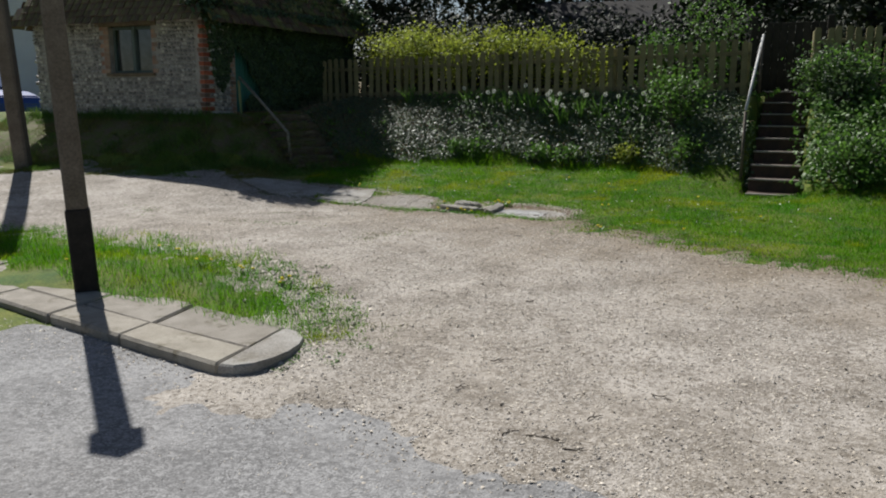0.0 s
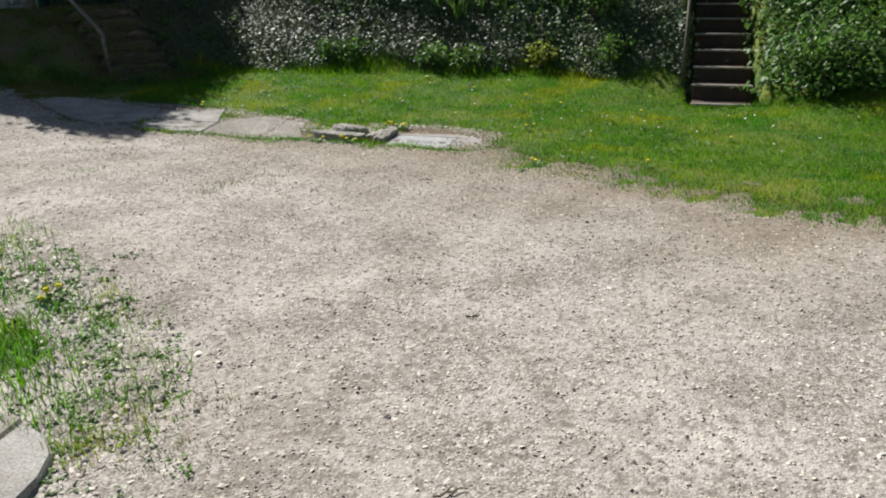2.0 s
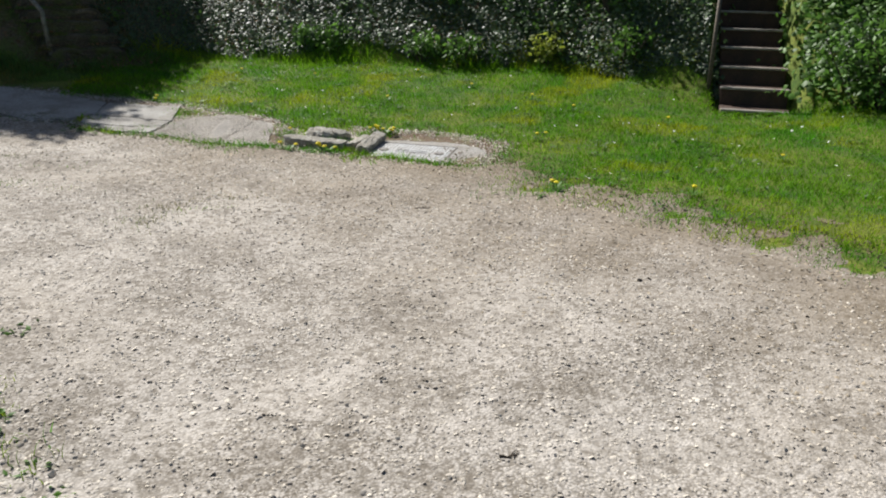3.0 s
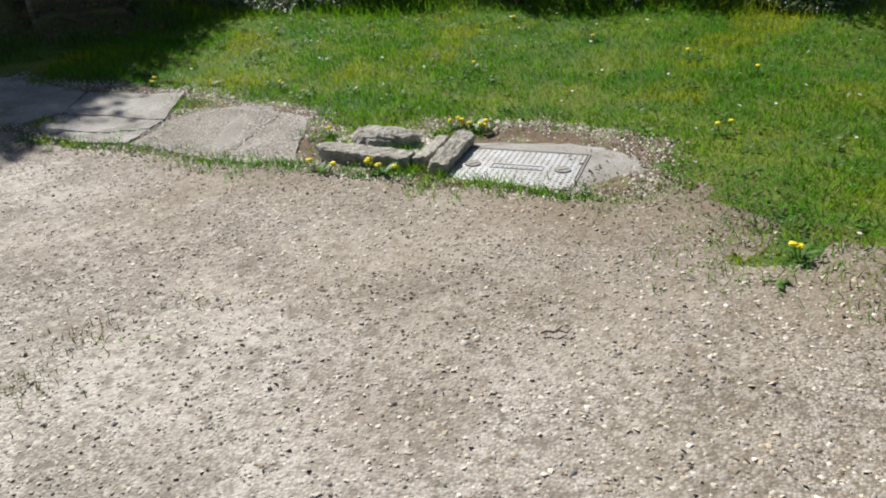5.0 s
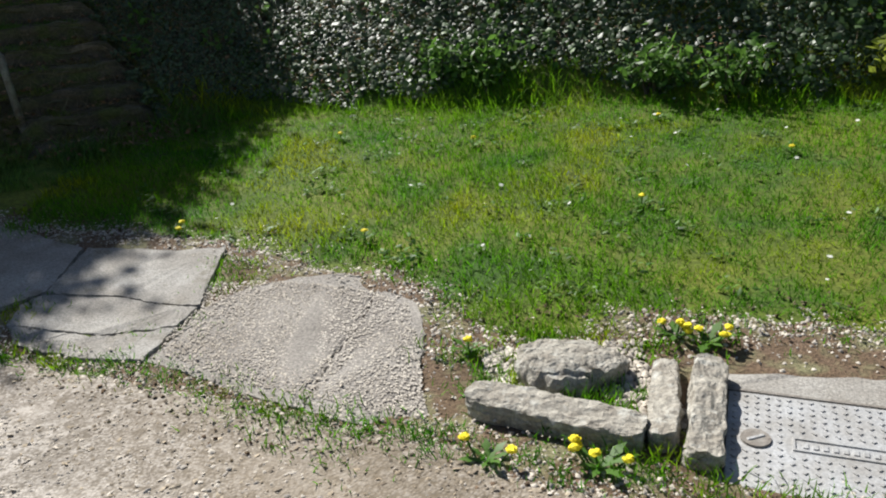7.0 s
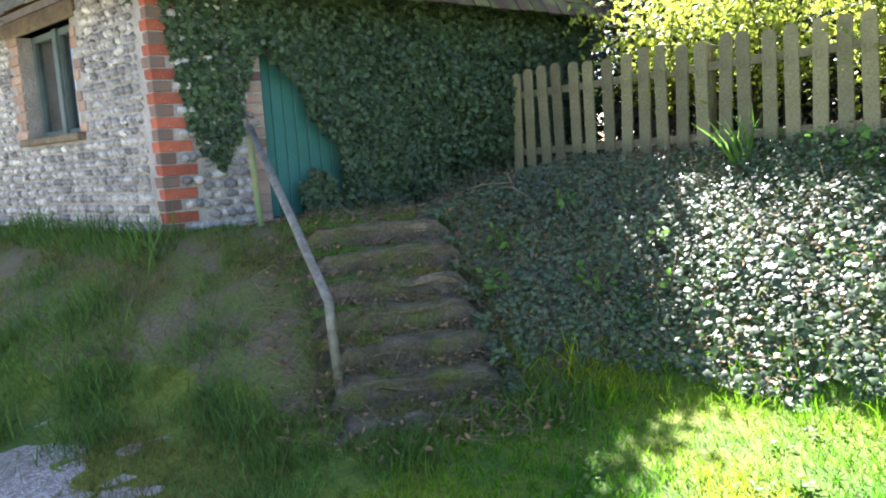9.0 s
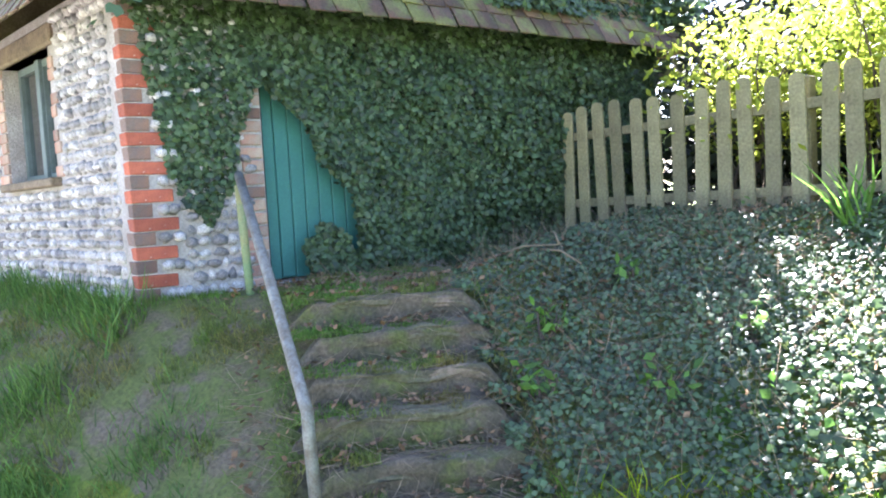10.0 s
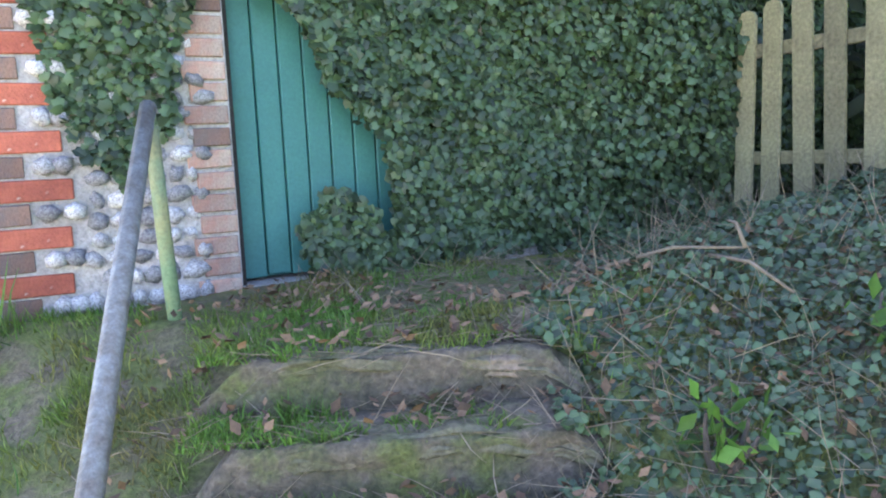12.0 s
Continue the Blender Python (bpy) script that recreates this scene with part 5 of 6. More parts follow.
stuff("stone_rubble", scattered("stone_rubble", STONE_SHAPE, np.stack([x, y, bare_top(x, y) + 0.008], -1), rng.normal(0, 0.5, (len(x), 3)) + [0, 0, 1], rng.uniform(0.01, 0.038, len(x))), PEBBLE, "small broken rubble between the old kerbs", "rubble")
x, y = sow(9000, -3.6, 1.7, 7.0, 9.9, lambda x, y: np.abs(inside(SLABS, x, y) + 0.16) < np.abs(rng.normal(0, 0.09, x.shape)))
stuff("soil_moss", scattered("soil_moss", STONE_SHAPE, on_land(x, y, 0.008), rng.normal(0, 0.5, (len(x), 3)) + [0, 0, 1], rng.uniform(0.008, 0.022, len(x))), MOSS, "clumps of brown moss round the slabs", "moss")
x, y = sow(5000, -4.4, -2.6, 10.9, 12.7, lambda x, y: ~in_barn(x, y) & (on_steps(x, y, 0.1) | (np.abs(x + 3.6) < 0.6)))
stuff("soil_crumbs", scattered("soil_crumbs", STONE_SHAPE, on_land(x, y, 0.006), rng.normal(0, 0.4, (len(x), 3)) + [0, 0, 1], rng.uniform(0.008, 0.026, len(x))), EARTH, "loose brown soil on the landing by the door", "soil")


# ---- ivy ----
def bank_ivy_keep(x, y):
    yb = base_y(x) + 0.1 + 0.12 * rumple(x, y)
    left = LEFT_FOOT[0] + 0.22 - 0.55 * (y - LEFT_FOOT[1])
    # Runs on behind the fence, to darken the lit ground there.
    return (y > yb) & (y < fence_y(x) + 2.4) & ~in_barn(x, y) & ~on_steps(x, y, -0.06) & (x > left + 0.15 * rumple(x, y, 1.3))


def ivy_layer(name, count, low, high, lift, tilt, mat, label, keep=bank_ivy_keep, x0=-3.6, x1=4.0, y0=9.3, y1=15.5, shape=SMALL_IVY):
    x, y = sow(count, x0, x1, y0, y1, keep)
    up = slope_normal(x, y)
    clump = np.clip(0.5 + 0.5 * rumple(x, y, 0.9), 0, 1.4)
    p = on_land(x, y) + up * (rng.uniform(0.0, 1, len(x)) * lift * (0.35 + clump))[:, None]
    return stuff(name, scattered(name, shape, p, up + rng.normal(0, tilt, (len(x), 3)) + [0, -0.25, 0.2], rng.uniform(low, high, len(x))), mat, label, "ivy")


ivy_layer("bank_ivy", 210000, 0.018, 0.036, 0.09, 0.5, IVY, "dark glossy ivy carpeting the bank")
ivy_layer("landing_ivy", 26000, 0.02, 0.045, 0.10, 0.5, IVY, "ivy spreading from the wall over the landing", lambda x, y: ~in_barn(x, y) & (y > 12.35 + 0.5 * (x + 3.6) + 0.15 * rumple(x, y)) & (x > -4.0) & (x < -2.5) & ((x - CORNER.x) * SIDE.x + (y - CORNER.y) * SIDE.y > 1.45))
ivy_layer("low_bank_ivy", 18000, 0.035, 0.065, 0.16, 0.5, IVY, "larger glossy ivy leaves low on the bank", lambda x, y: bank_ivy_keep(x, y) & (y < base_y(x) + 1.3) & (x > -1.3 + rng.normal(0, 0.3, x.shape)))
# Brighter colour on the bank's sunny part: sunlit ivy painted in among the weeds.
ivy_layer("bank_bramble", 24000, 0.025, 0.055, 0.2, 0.6, BRIGHT_LEAF, "fresh bramble and weed leaves on the bank, their bright green also standing for sunlit ivy", lambda x, y: bank_ivy_keep(x, y) & (rumple(x, y, 0.8) > 0.2) & (x > -1.5 + rng.normal(0, 0.3, x.shape)))
x, y = sow(15000, -3.4, 4.0, 9.4, 14.2, lambda x, y: bank_ivy_keep(x, y) & (rng.uniform(0, 1, x.shape) < np.where(x < -1.5, 1.0, 0.25)))
stuff("dead_stems", scattered("dead_stems", TWIG_SHAPE, on_land(x, y, 0.03), slope_normal(x, y) * 0.5 + rng.normal(0, 0.8, (len(x), 3)), rng.uniform(0.08, 0.32, len(x)), stretch=np.tile([0.25, 0.25, 1.0], (len(x), 1))), DRY, "dry dead stems among the ivy", "stems")
x, y = sow(9000, -4.3, 3.0, 10.4, 14.0, lambda x, y: (bank_ivy_keep(x, y) | on_steps(x, y, 0.3) | ((np.abs(x + 3.55) < 0.7) & (np.abs(y - 12.0) < 0.5))) & (x < 3) & ~in_barn(x, y))
stuff("dead_leaves", scattered("dead_leaves", LEAF_SHAPE, on_land(x, y, 0.05), rng.normal(0, 0.5, (len(x), 3)) + [0, 0, 1], rng.uniform(0.02, 0.05, len(x))), DRY_LEAF, "brown dead leaves on the bank and steps", "leaves")

x, y = sow(4600, -4.3, -2.0, 10.7, 13.2, lambda x, y: ~in_barn(x, y) & (on_steps(x, y, 0.3) | ((np.abs(x + 3.3) < 0.8) & (y > 11.9))))
stuff("step_litter", scattered("step_litter", TWIG_SHAPE, on_land(x, y, 0.015), rng.normal(0, 1.0, (len(x), 3)) * [1, 1, 0.3] + [0, 0, 0.12], rng.uniform(0.06, 0.22, len(x)), stretch=np.tile([0.42, 0.42, 1.0], (len(x), 1))), DRY, "dry stems and twigs littering the earthy steps", "stems")


def wall_ivy(count):
    s, z = rng.uniform(-0.12, DEPTH + 0.05, count), rng.uniform(1.05, 2.95, count)
    wob = 0.10 * rumple(s, z, 1.6)
    edge = np.interp(s, [-0.15, 0.05, 0.20, 0.40, 0.56, 0.66, 0.76, 1.0, 1.12, 1.28, 1.36, 1.5, 4.6], [3.2, 2.6, 1.80, 1.40, 1.72, 2.15, 2.25, 2.05, 1.75, 1.62, 1.25, 1.0, 1.0])
    blob = (np.hypot((s - 1.10) / 0.15, (z - 1.20) / 0.24) < 1 + 0.35 * rumple(s, z, 2.6)) | ((s > 1.2) & (s < 1.6) & (z < 1.14 + 0.5 * (s - 1.1)))
    ok = (z > edge + wob) | blob
    ok &= rng.uniform(0, 1, count) < np.where(s < 0.6, 0.62, 1.0)
    s, z = s[ok], z[ok]
    deep = np.interp(s, [0, 0.6, 1.2, 1.7, 3, 4.6], [0.06, 0.07, 0.08, 0.14, 0.18, 0.12]) * (0.6 + 0.4 * rumple(s, z, 1.1).clip(-1, 1))
    out = rng.uniform(0.0, 1, len(s)) * deep.clip(0.03) + 0.012
    out += np.where(z > EAVE, 0.20 - 0.3 * (z - EAVE), 0)
    p = np.stack([CORNER.x + SIDE.x * s, CORNER.y + SIDE.y * s, z], -1) + np.array(SIDE_M.to_3x3().col[1])[None] * -out[:, None]
    n = -np.array(SIDE_M.to_3x3().col[1])[None] + rng.normal(0, 0.45, (len(s), 3)) + [0, 0, 0.35]
    return scattered("wall_ivy", IVY_SHAPE, p, n, rng.uniform(0.024, 0.05, len(s)), spin=None)


stuff("wall_ivy", wall_ivy(62000), IVY, "thick dark ivy over the barn's side wall and door", "ivy")
x = rng.uniform(0, 1, 16000)
t = rng.uniform(0, 1, 16000) ** 2.6 * 0.8
a_, b_, r_ = np.array(E4), np.array(E1), np.array(R1)
p = (a_ * x[:, None] + b_ * (1 - x[:, None])) * (1 - t[:, None]) + r_ * t[:, None] + np.c_[np.zeros(16000), np.zeros(16000), rng.uniform(0.03, 0.15, 16000)]
p = p[rumple(p[:, 0], p[:, 1], 0.8) > -0.9]
stuff("roof_ivy", scattered("roof_ivy", IVY_SHAPE, p, rng.normal(0, 0.5, (len(p), 3)) + [0.4, -0.2, 0.8], rng.uniform(0.05, 0.09, len(p))), IVY, "dark ivy creeping over the hipped roof end", "ivy")

way = rng.uniform(0, 1, 6000)
foot_ = np.where(rng.uniform(0, 1, 6000)[:, None] < 0.6, np.array(E4)[None], np.array(E1)[None])
p = foot_ * (1 - way[:, None]) + np.array(R1)[None] * way[:, None] + rng.normal(0, 0.13, (6000, 3)) + [0, 0, 0.1]
p = p[np.sin(way * 31) + np.sin(way * 83 + 1) > -0.6]
stuff("hip_ivy", scattered("hip_ivy", IVY_SHAPE, p, rng.normal(0, 0.6, (len(p), 3)) + [0.3, -0.2, 0.8], rng.uniform(0.06, 0.11, len(p))), IVY, "ragged ivy growing along the roof hips", "ivy")


# ---- shrubs, trees, flowers ----
def stems_mesh(bm, base, count, height, spread, radius, rnd):
    tips = []
    for _ in range(count):
        p = Vector(base) + Vector((rnd.uniform(-spread, spread) * 0.25, rnd.uniform(-spread, spread) * 0.25, 0))
        way = Vector((rnd.uniform(-1, 1) * spread / height * 0.5, rnd.uniform(-1, 1) * spread / height * 0.5, 1)).normalized()
        pts = [p.copy()]
        for k in range(5):
            way = (way + Vector((rnd.uniform(-.25, .25), rnd.uniform(-.25, .25), 0.05))).normalized()
            p = p + way * height / 5 * rnd.uniform(0.8, 1.2)
            pts.append(p.copy())
            tips.append(p.copy())
        tube(bm, pts, radius, 5, radius * 0.3)
    return tips


def shrub(x, y, z, height, spread, stems, leaves, size, mat, label, seed, low=0.2, clump=0.16):
    rnd = random.Random(seed)
    m = Matrix.Translation((x, y, z))
    ob = thing("shrub", m, label, "shrub")
    bm = bmesh.new()
    tips = stems_mesh(bm, (0, 0, -0.05), stems, height, spread, 0.012, rnd)
    part("stem", bm, BARK, ob)["kind"] = "stuff"
    tips = np.array([t for t in tips if t.z > low * height])
    local = np.random.default_rng(seed)
    pick = tips[local.integers(0, len(tips), leaves)] + local.normal(0, clump, (leaves, 3)) * [1, 1, 0.8]
    pick = pick[pick[:, 2] > 0.02]
    crown = place_part("leaves", scattered("leaves", LEAF_SHAPE, pick, local.normal(0, 0.7, (len(pick), 3)) + [0, -0.2, 0.6], local.uniform(size * 0.6, size * 1.3, len(pick))), mat, ob)
    crown["kind"] = "stuff"
    return ob


def at_fence(x, back):
    return x + 0.39 * back, fence_y(x) + 0.92 * back


for k, (fx, tall, seed) in enumerate(((-2.1, 1.28, 11), (-1.35, 1.32, 12), (-0.6, 1.22, 13), (0.2, 1.2, 14), (0.75, 1.15, 15))):
    sx_, sy_ = at_fence(fx, 0.5)
    shrub(sx_, sy_, 1.36, tall, 0.75, 14, 2600, 0.06, LIME_LEAF, "yellow-green spring shrub spilling over the fence", seed, 0.35, 0.14)
for fx, back, z, tall, seed, mat, label in ((1.8, 0.3, 1.38, 0.85, 21, LIME_LEAF, "low yellow-green shrub behind the fence"), (3.55, 0.45, 1.4, 1.5, 22, BRIGHT_LEAF, "pale green shrub behind the fence near the steps"),
                                            (2.9, 0.6, 1.4, 1.0, 23, BRIGHT_LEAF, "leafy green shrub behind the fence"), (3.35, -0.7, 0.95, 0.8, 24, BRIGHT_LEAF, "green weeds on the bank beside the handrail")):
    sx_, sy_ = at_fence(fx, back)
    shrub(sx_, sy_, z, tall, 0.7, 12, 1500, 0.06, mat, label, seed, 0.15, 0.15)
# Filler rows: near-black foliage hides sunlit ground and stands in for shade.
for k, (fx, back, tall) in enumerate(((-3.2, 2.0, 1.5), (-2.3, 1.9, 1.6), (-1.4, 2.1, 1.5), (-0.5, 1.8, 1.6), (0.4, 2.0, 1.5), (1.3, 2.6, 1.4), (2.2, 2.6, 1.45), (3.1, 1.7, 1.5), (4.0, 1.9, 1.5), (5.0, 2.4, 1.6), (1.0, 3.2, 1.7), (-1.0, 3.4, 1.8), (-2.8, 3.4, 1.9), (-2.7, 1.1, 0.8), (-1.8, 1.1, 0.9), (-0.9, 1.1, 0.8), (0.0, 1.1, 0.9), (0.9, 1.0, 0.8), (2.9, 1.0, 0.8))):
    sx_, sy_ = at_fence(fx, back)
    shrub(sx_, sy_, 1.36, tall, 1.0, 12, 1700, 0.11, SHADE_LEAF, "dark garden shrub behind the fence, shade put into its leaf colour", 90 + k, 0.0, 0.24)
for wx, wy, seed, tall in ((1.45, 10.85, 31, 0.32), (1.0, 11.05, 32, 0.28), (2.35, 10.62, 33, 0.35), (-0.35, 11.5, 34, 0.22), (3.05, 10.2, 35, 0.4), (-0.05, 11.35, 36, 0.3)):
    shrub(wx, wy, float(land(wx, wy)), tall, 0.34, 7, 420, 0.062, LIME_LEAF if seed == 33 else BRIGHT_LEAF, "clump of fresh green weeds at the foot of the bank", seed, 0.0, 0.07)
for wx, wy, seed in ((-2.62, 12.14, 41), (-2.36, 12.62, 42), (-2.05, 11.9, 43), (-2.5, 11.75, 44), (-1.75, 12.3, 45)):
    shrub(wx, wy, float(land(wx, wy)) + 0.03, 0.16, 0.14, 5, 45, 0.06, BRIGHT_LEAF, "small bright green seedling among ivy", seed, 0.0, 0.04)

# overgrown bank on the far side of the narrow steps
rnd = random.Random(3)
for k in range(16):
    t = rnd.uniform(0, 1)
    bx = 4.55 + rnd.uniform(0, 2.6)
    yb, yt = float(np.interp(bx, BASE_X, BASE_Y)), float(np.interp(bx, TOP_X, TOP_Y))
    by = yb + (yt - yb) * rnd.uniform(0.0, 1.0)
    if on_steps(np.array([bx]), np.array([by]), 0.3)[0]:
        bx += 0.5
    shrub(bx, by, float(land(bx, by)), rnd.uniform(0.4, 0.75), 0.7, 9, 1500, 0.06, BRIGHT_LEAF if k % 3 else IVY, "bright leafy undergrowth on the bank beside the steps", 60 + k, 0.0, 0.15)


ivy_layer("far_undergrowth", 30000, 0.04, 0.09, 0.3, 0.6, BRIGHT_LEAF, "bright leafy undergrowth covering the bank beyond the steps", lambda x, y: (y > base_y(x) + 0.05) & (y < np.interp(x, TOP_X, TOP_Y) + 0.5) & ~on_steps(x, y, 0.04), 4.2, 8.0, 5.0, 11.6)


def daffodil(x, y, seed, flowers):
    rnd = random.Random(seed)
    z = float(land(x, y))
    ob = thing("daffodil_clump", Matrix.Translation((x, y, z)), "clump of white daffodils with strappy green leaves", "flowers", "daffodils along the fence")
    n = 26
    local = np.random.default_rng(seed)
    data = scattered("leaves", BLADE_SHAPE, local.normal(0, 0.05, (n, 3)) * [1, 1, 0], local.normal(0, 0.25, (n, 3)) + [0, 0, 1], local.uniform(0.28, 0.42, n), stretch=np.tile([0.6, 1, 1], (n, 1)))
    place_part("leaves", data, BRIGHT_LEAF, ob)
    for _ in range(flowers):
        h = rnd.uniform(0.3, 0.42)
        px, py = rnd.uniform(-0.12, 0.12), rnd.uniform(-0.1, 0.1)
        stem = part("stem", tube(bmesh.new(), [(px * 0.3, py * 0.3, 0), (px, py, h)], 0.004, 5), BRIGHT_LEAF, ob)
        bm = bmesh.new()
        for j in range(6):
            a0 = j * math.pi / 3
            q = [bm.verts.new((px + r * math.cos(a0 + da), py - 0.02 + dz, h + r * math.sin(a0 + da))) for r, da, dz in ((0.008, 0, 0), (0.026, 0.4, -0.004), (0.041, 0, -0.008), (0.026, -0.4, -0.004))]
            bm.faces.new(q)
        part("flower", bm, WHITE_PETAL, stem, "white flower")


for k, (fx, back, nf) in enumerate(((-0.1, -0.35, 1), (0.35, -0.45, 2), (0.9, -0.4, 1), (1.35, -0.6, 3), (1.65, -0.7, 3), (1.9, -0.55, 3), (2.5, -0.5, 1), (2.9, -0.5, 2), (0.65, -0.5, 1), (1.5, -0.5, 2), (1.1, -0.45, 1), (2.2, -0.55, 1), (-1.25, -0.3, 0))):
    daffodil(*at_fence(fx, back), 200 + k, nf)


DANDELION_LEAF = mesh_of("dandelion_leaf", [(0, 0, 0), (0.12, 0.3, 0.02), (0.06, 0.4, 0.03), (0.17, 0.65, 0.02), (0.1, 0.75, 0.02), (0, 1.0, -0.05), (-0.1, 0.75, 0.02), (-0.17, 0.65, 0.02), (-0.06, 0.4, 0.03), (-0.12, 0.3, 0.02)],
                        [(0, 1, 2), (0, 2, 8), (0, 8, 9), (2, 3, 4), (2, 4, 6), (2, 6, 8), (8, 6, 7), (4, 5, 6)])


def dandelion(x, y, seed, flowers, size=1.0):
    rnd = random.Random(seed)
    z = float(land(x, y))
    ob = thing("dandelion", Matrix.Translation((x, y, z)), "yellow dandelion in bloom with a flat rosette of toothed leaves", "dandelion", "dandelions in the turf")
    for k in range(7):
        a0 = k * 0.9 + rnd.uniform(-0.2, 0.2)
        long = rnd.uniform(0.07, 0.11) * size
        place_part("leaf", DANDELION_LEAF, BRIGHT_LEAF, ob, "", Matrix.Translation((x, y, z + 0.012)) @ pose(0, 0, 0, rnd.uniform(8, 35), 0, math.degrees(a0)) @ Matrix.Scale(long, 4))
    for _ in range(flowers):
        px, py, h = rnd.uniform(-0.07, 0.07) * (flowers > 1), rnd.uniform(-0.05, 0.05) * (flowers > 1), rnd.uniform(0.035, 0.075)
        stem = part("stem", tube(bmesh.new(), [(px * 0.4, py * 0.4, 0), (px, py, h)], 0.003, 5), BRIGHT_LEAF, ob)
        bm = bmesh.new()
        bmesh.ops.create_uvsphere(bm, u_segments=11, v_segments=6, radius=0.0155)
        for v in bm.verts:
            v.co = Vector((v.co.x + px, v.co.y + py, v.co.z * 0.5 + h)) + Vector([rnd.uniform(-.0025, .0025) for _ in range(3)])
        part("flower_head", bm, PETAL, stem, "yellow flower head")


for k, (dx, dy, nf) in enumerate(((0.02, 7.69, 5), (-0.27, 7.74, 2), (0.47, 8.27, 6), (0.38, 8.33, 3), (-1.66, 9.47, 2), (-0.73, 9.28, 1), (0.53, 9.42, 1), (1.68, 7.98, 2), (1.5, 6.62, 2), (0.22, 11.2, 2),
                                  (2.48, 10.45, 2), (-1.22, 4.2, 4), (-2.0, 4.6, 2), (-1.6, 4.45, 3), (-2.35, 5.0, 2), (-3.1, 4.6, 3), (-3.4, 5.2, 1), (-2.7, 5.3, 1), (-0.30, 8.32, 1), (1.9, 9.3, 1), (2.3, 6.4, 1),
                                  (2.9, 8.4, 1), (-0.2, 10.4, 1), (1.4, 9.9, 1), (0.9, 10.6, 1), (-1.0, 10.7, 1), (3.3, 7.2, 1), (2.2, 8.9, 1))):
    dandelion(dx, dy, 300 + k, nf, 0.95 if nf > 3 else 0.75)

# broad-leaved weeds in the lawn
x, y = sow(260, -2.0, 6.0, 6.0, 11.2, lambda x, y: lawn_keep(x, y) & (y < base_y(x)))
x, y = np.repeat(x, 9) + rng.normal(0, 0.035, len(x) * 9), np.repeat(y, 9) + rng.normal(0, 0.035, len(y) * 9)
stuff("lawn_weeds", scattered("lawn_weeds", LEAF_SHAPE, on_land(x, y, 0.022), rng.normal(0, 0.35, (len(x), 3)) + [0, 0, 1], rng.uniform(0.02, 0.045, len(x))), BRIGHT_LEAF, "broad-leaved green weeds scattered in the lawn", "weeds")

x, y = sow(420, -2.0, 6.0, 6.0, 11.2, lambda x, y: lawn_keep(x, y) & (y < base_y(x)) & (rumple(x, y, 0.7) > -0.2))
x, y = np.repeat(x, 8) + rng.normal(0, 0.04, len(x) * 8), np.repeat(y, 8) + rng.normal(0, 0.04, len(y) * 8)
stuff("lawn_clover", scattered("lawn_clover", LEAF_SHAPE, on_land(x, y, 0.03), rng.normal(0, 0.4, (len(x), 3)) + [0, 0, 1], rng.uniform(0.02, 0.042, len(x))), DARK_BLADE, "dark green weed patches in the lawn", "weeds")

# low weeds and pale stones where the verge thins out into gravel
x, y = sow(620, -2.0, 0.2, 2.5, 5.0, lambda x, y: (np.abs(inside(DRIVE, x, y) + 0.02) < np.abs(rng.normal(0, 0.2, x.shape))) & (from_road(x, y) > 0.25))
x, y = np.repeat(x, 12) + rng.normal(0, 0.03, len(x) * 12), np.repeat(y, 12) + rng.normal(0, 0.03, len(y) * 12)
stuff("verge_weeds", scattered("verge_weeds", LEAF_SHAPE, on_land(x, y, 0.02), rng.normal(0, 0.45, (len(x), 3)) + [0, 0, 1], rng.uniform(0.012, 0.034, len(x))), BRIGHT_LEAF, "low leafy weeds where grass thins out into gravel", "weeds")
x, y = sow(9000, -2.2, 0.3, 2.4, 5.2, lambda x, y: (np.abs(inside(DRIVE, x, y) + 0.05) < np.abs(rng.normal(0, 0.2, x.shape))) & (from_road(x, y) > 0.2))
stuff("verge_stones", scattered("verge_stones", STONE_SHAPE, on_land(x, y, 0.012), rng.normal(0, 0.4, (len(x), 3)) + [0, 0, 1], rng.gamma(3.0, 0.006, len(x)).clip(0.008, 0.04)), PEBBLE, "pale flints lying at the verge's edge", "stones")

# daisies in the lawn
x, y = sow(150, -1.5, 5.5, 6.5, 11.0, lambda x, y: lawn_keep(x, y) & (y < base_y(x)))
stuff("daisies", scattered("daisies", ([(0.5 * math.cos(k), 0.5 * math.sin(k), 0) for k in np.linspace(0, 5.2, 6)], [(0, 1, 2), (0, 2, 3), (0, 3, 4), (0, 4, 5)]), on_land(x, y, 0.05), rng.normal(0, 0.3, (len(x), 3)) + [0, 0, 1], rng.uniform(0.012, 0.024, len(x))), WHITE_PETAL, "scattered small white daisies in the lawn", "daisies")


# ---- fallen twigs ----
def twig(x, y, length, turn, seed, lift=0.02):
    rnd = random.Random(seed)
    z = float(land(x, y)) + lift
    pts = [Vector((t * length - length / 2, rnd.uniform(-.012, .012), rnd.uniform(0, .006))) for t in np.linspace(0, 1, 6)]
    bm = tube(bmesh.new(), pts, 0.0036, 6, 0.0018)
    tube(bm, [pts[2], pts[2] + Vector((0.03, 0.025, 0.004))], 0.0026, 5, 0.0014)
    return solo("twig", bm, BARK, "thin dry fallen twig on gravel", "twig", pose(x, y, z, 0, 0, turn), "fallen twigs", smooth=True)


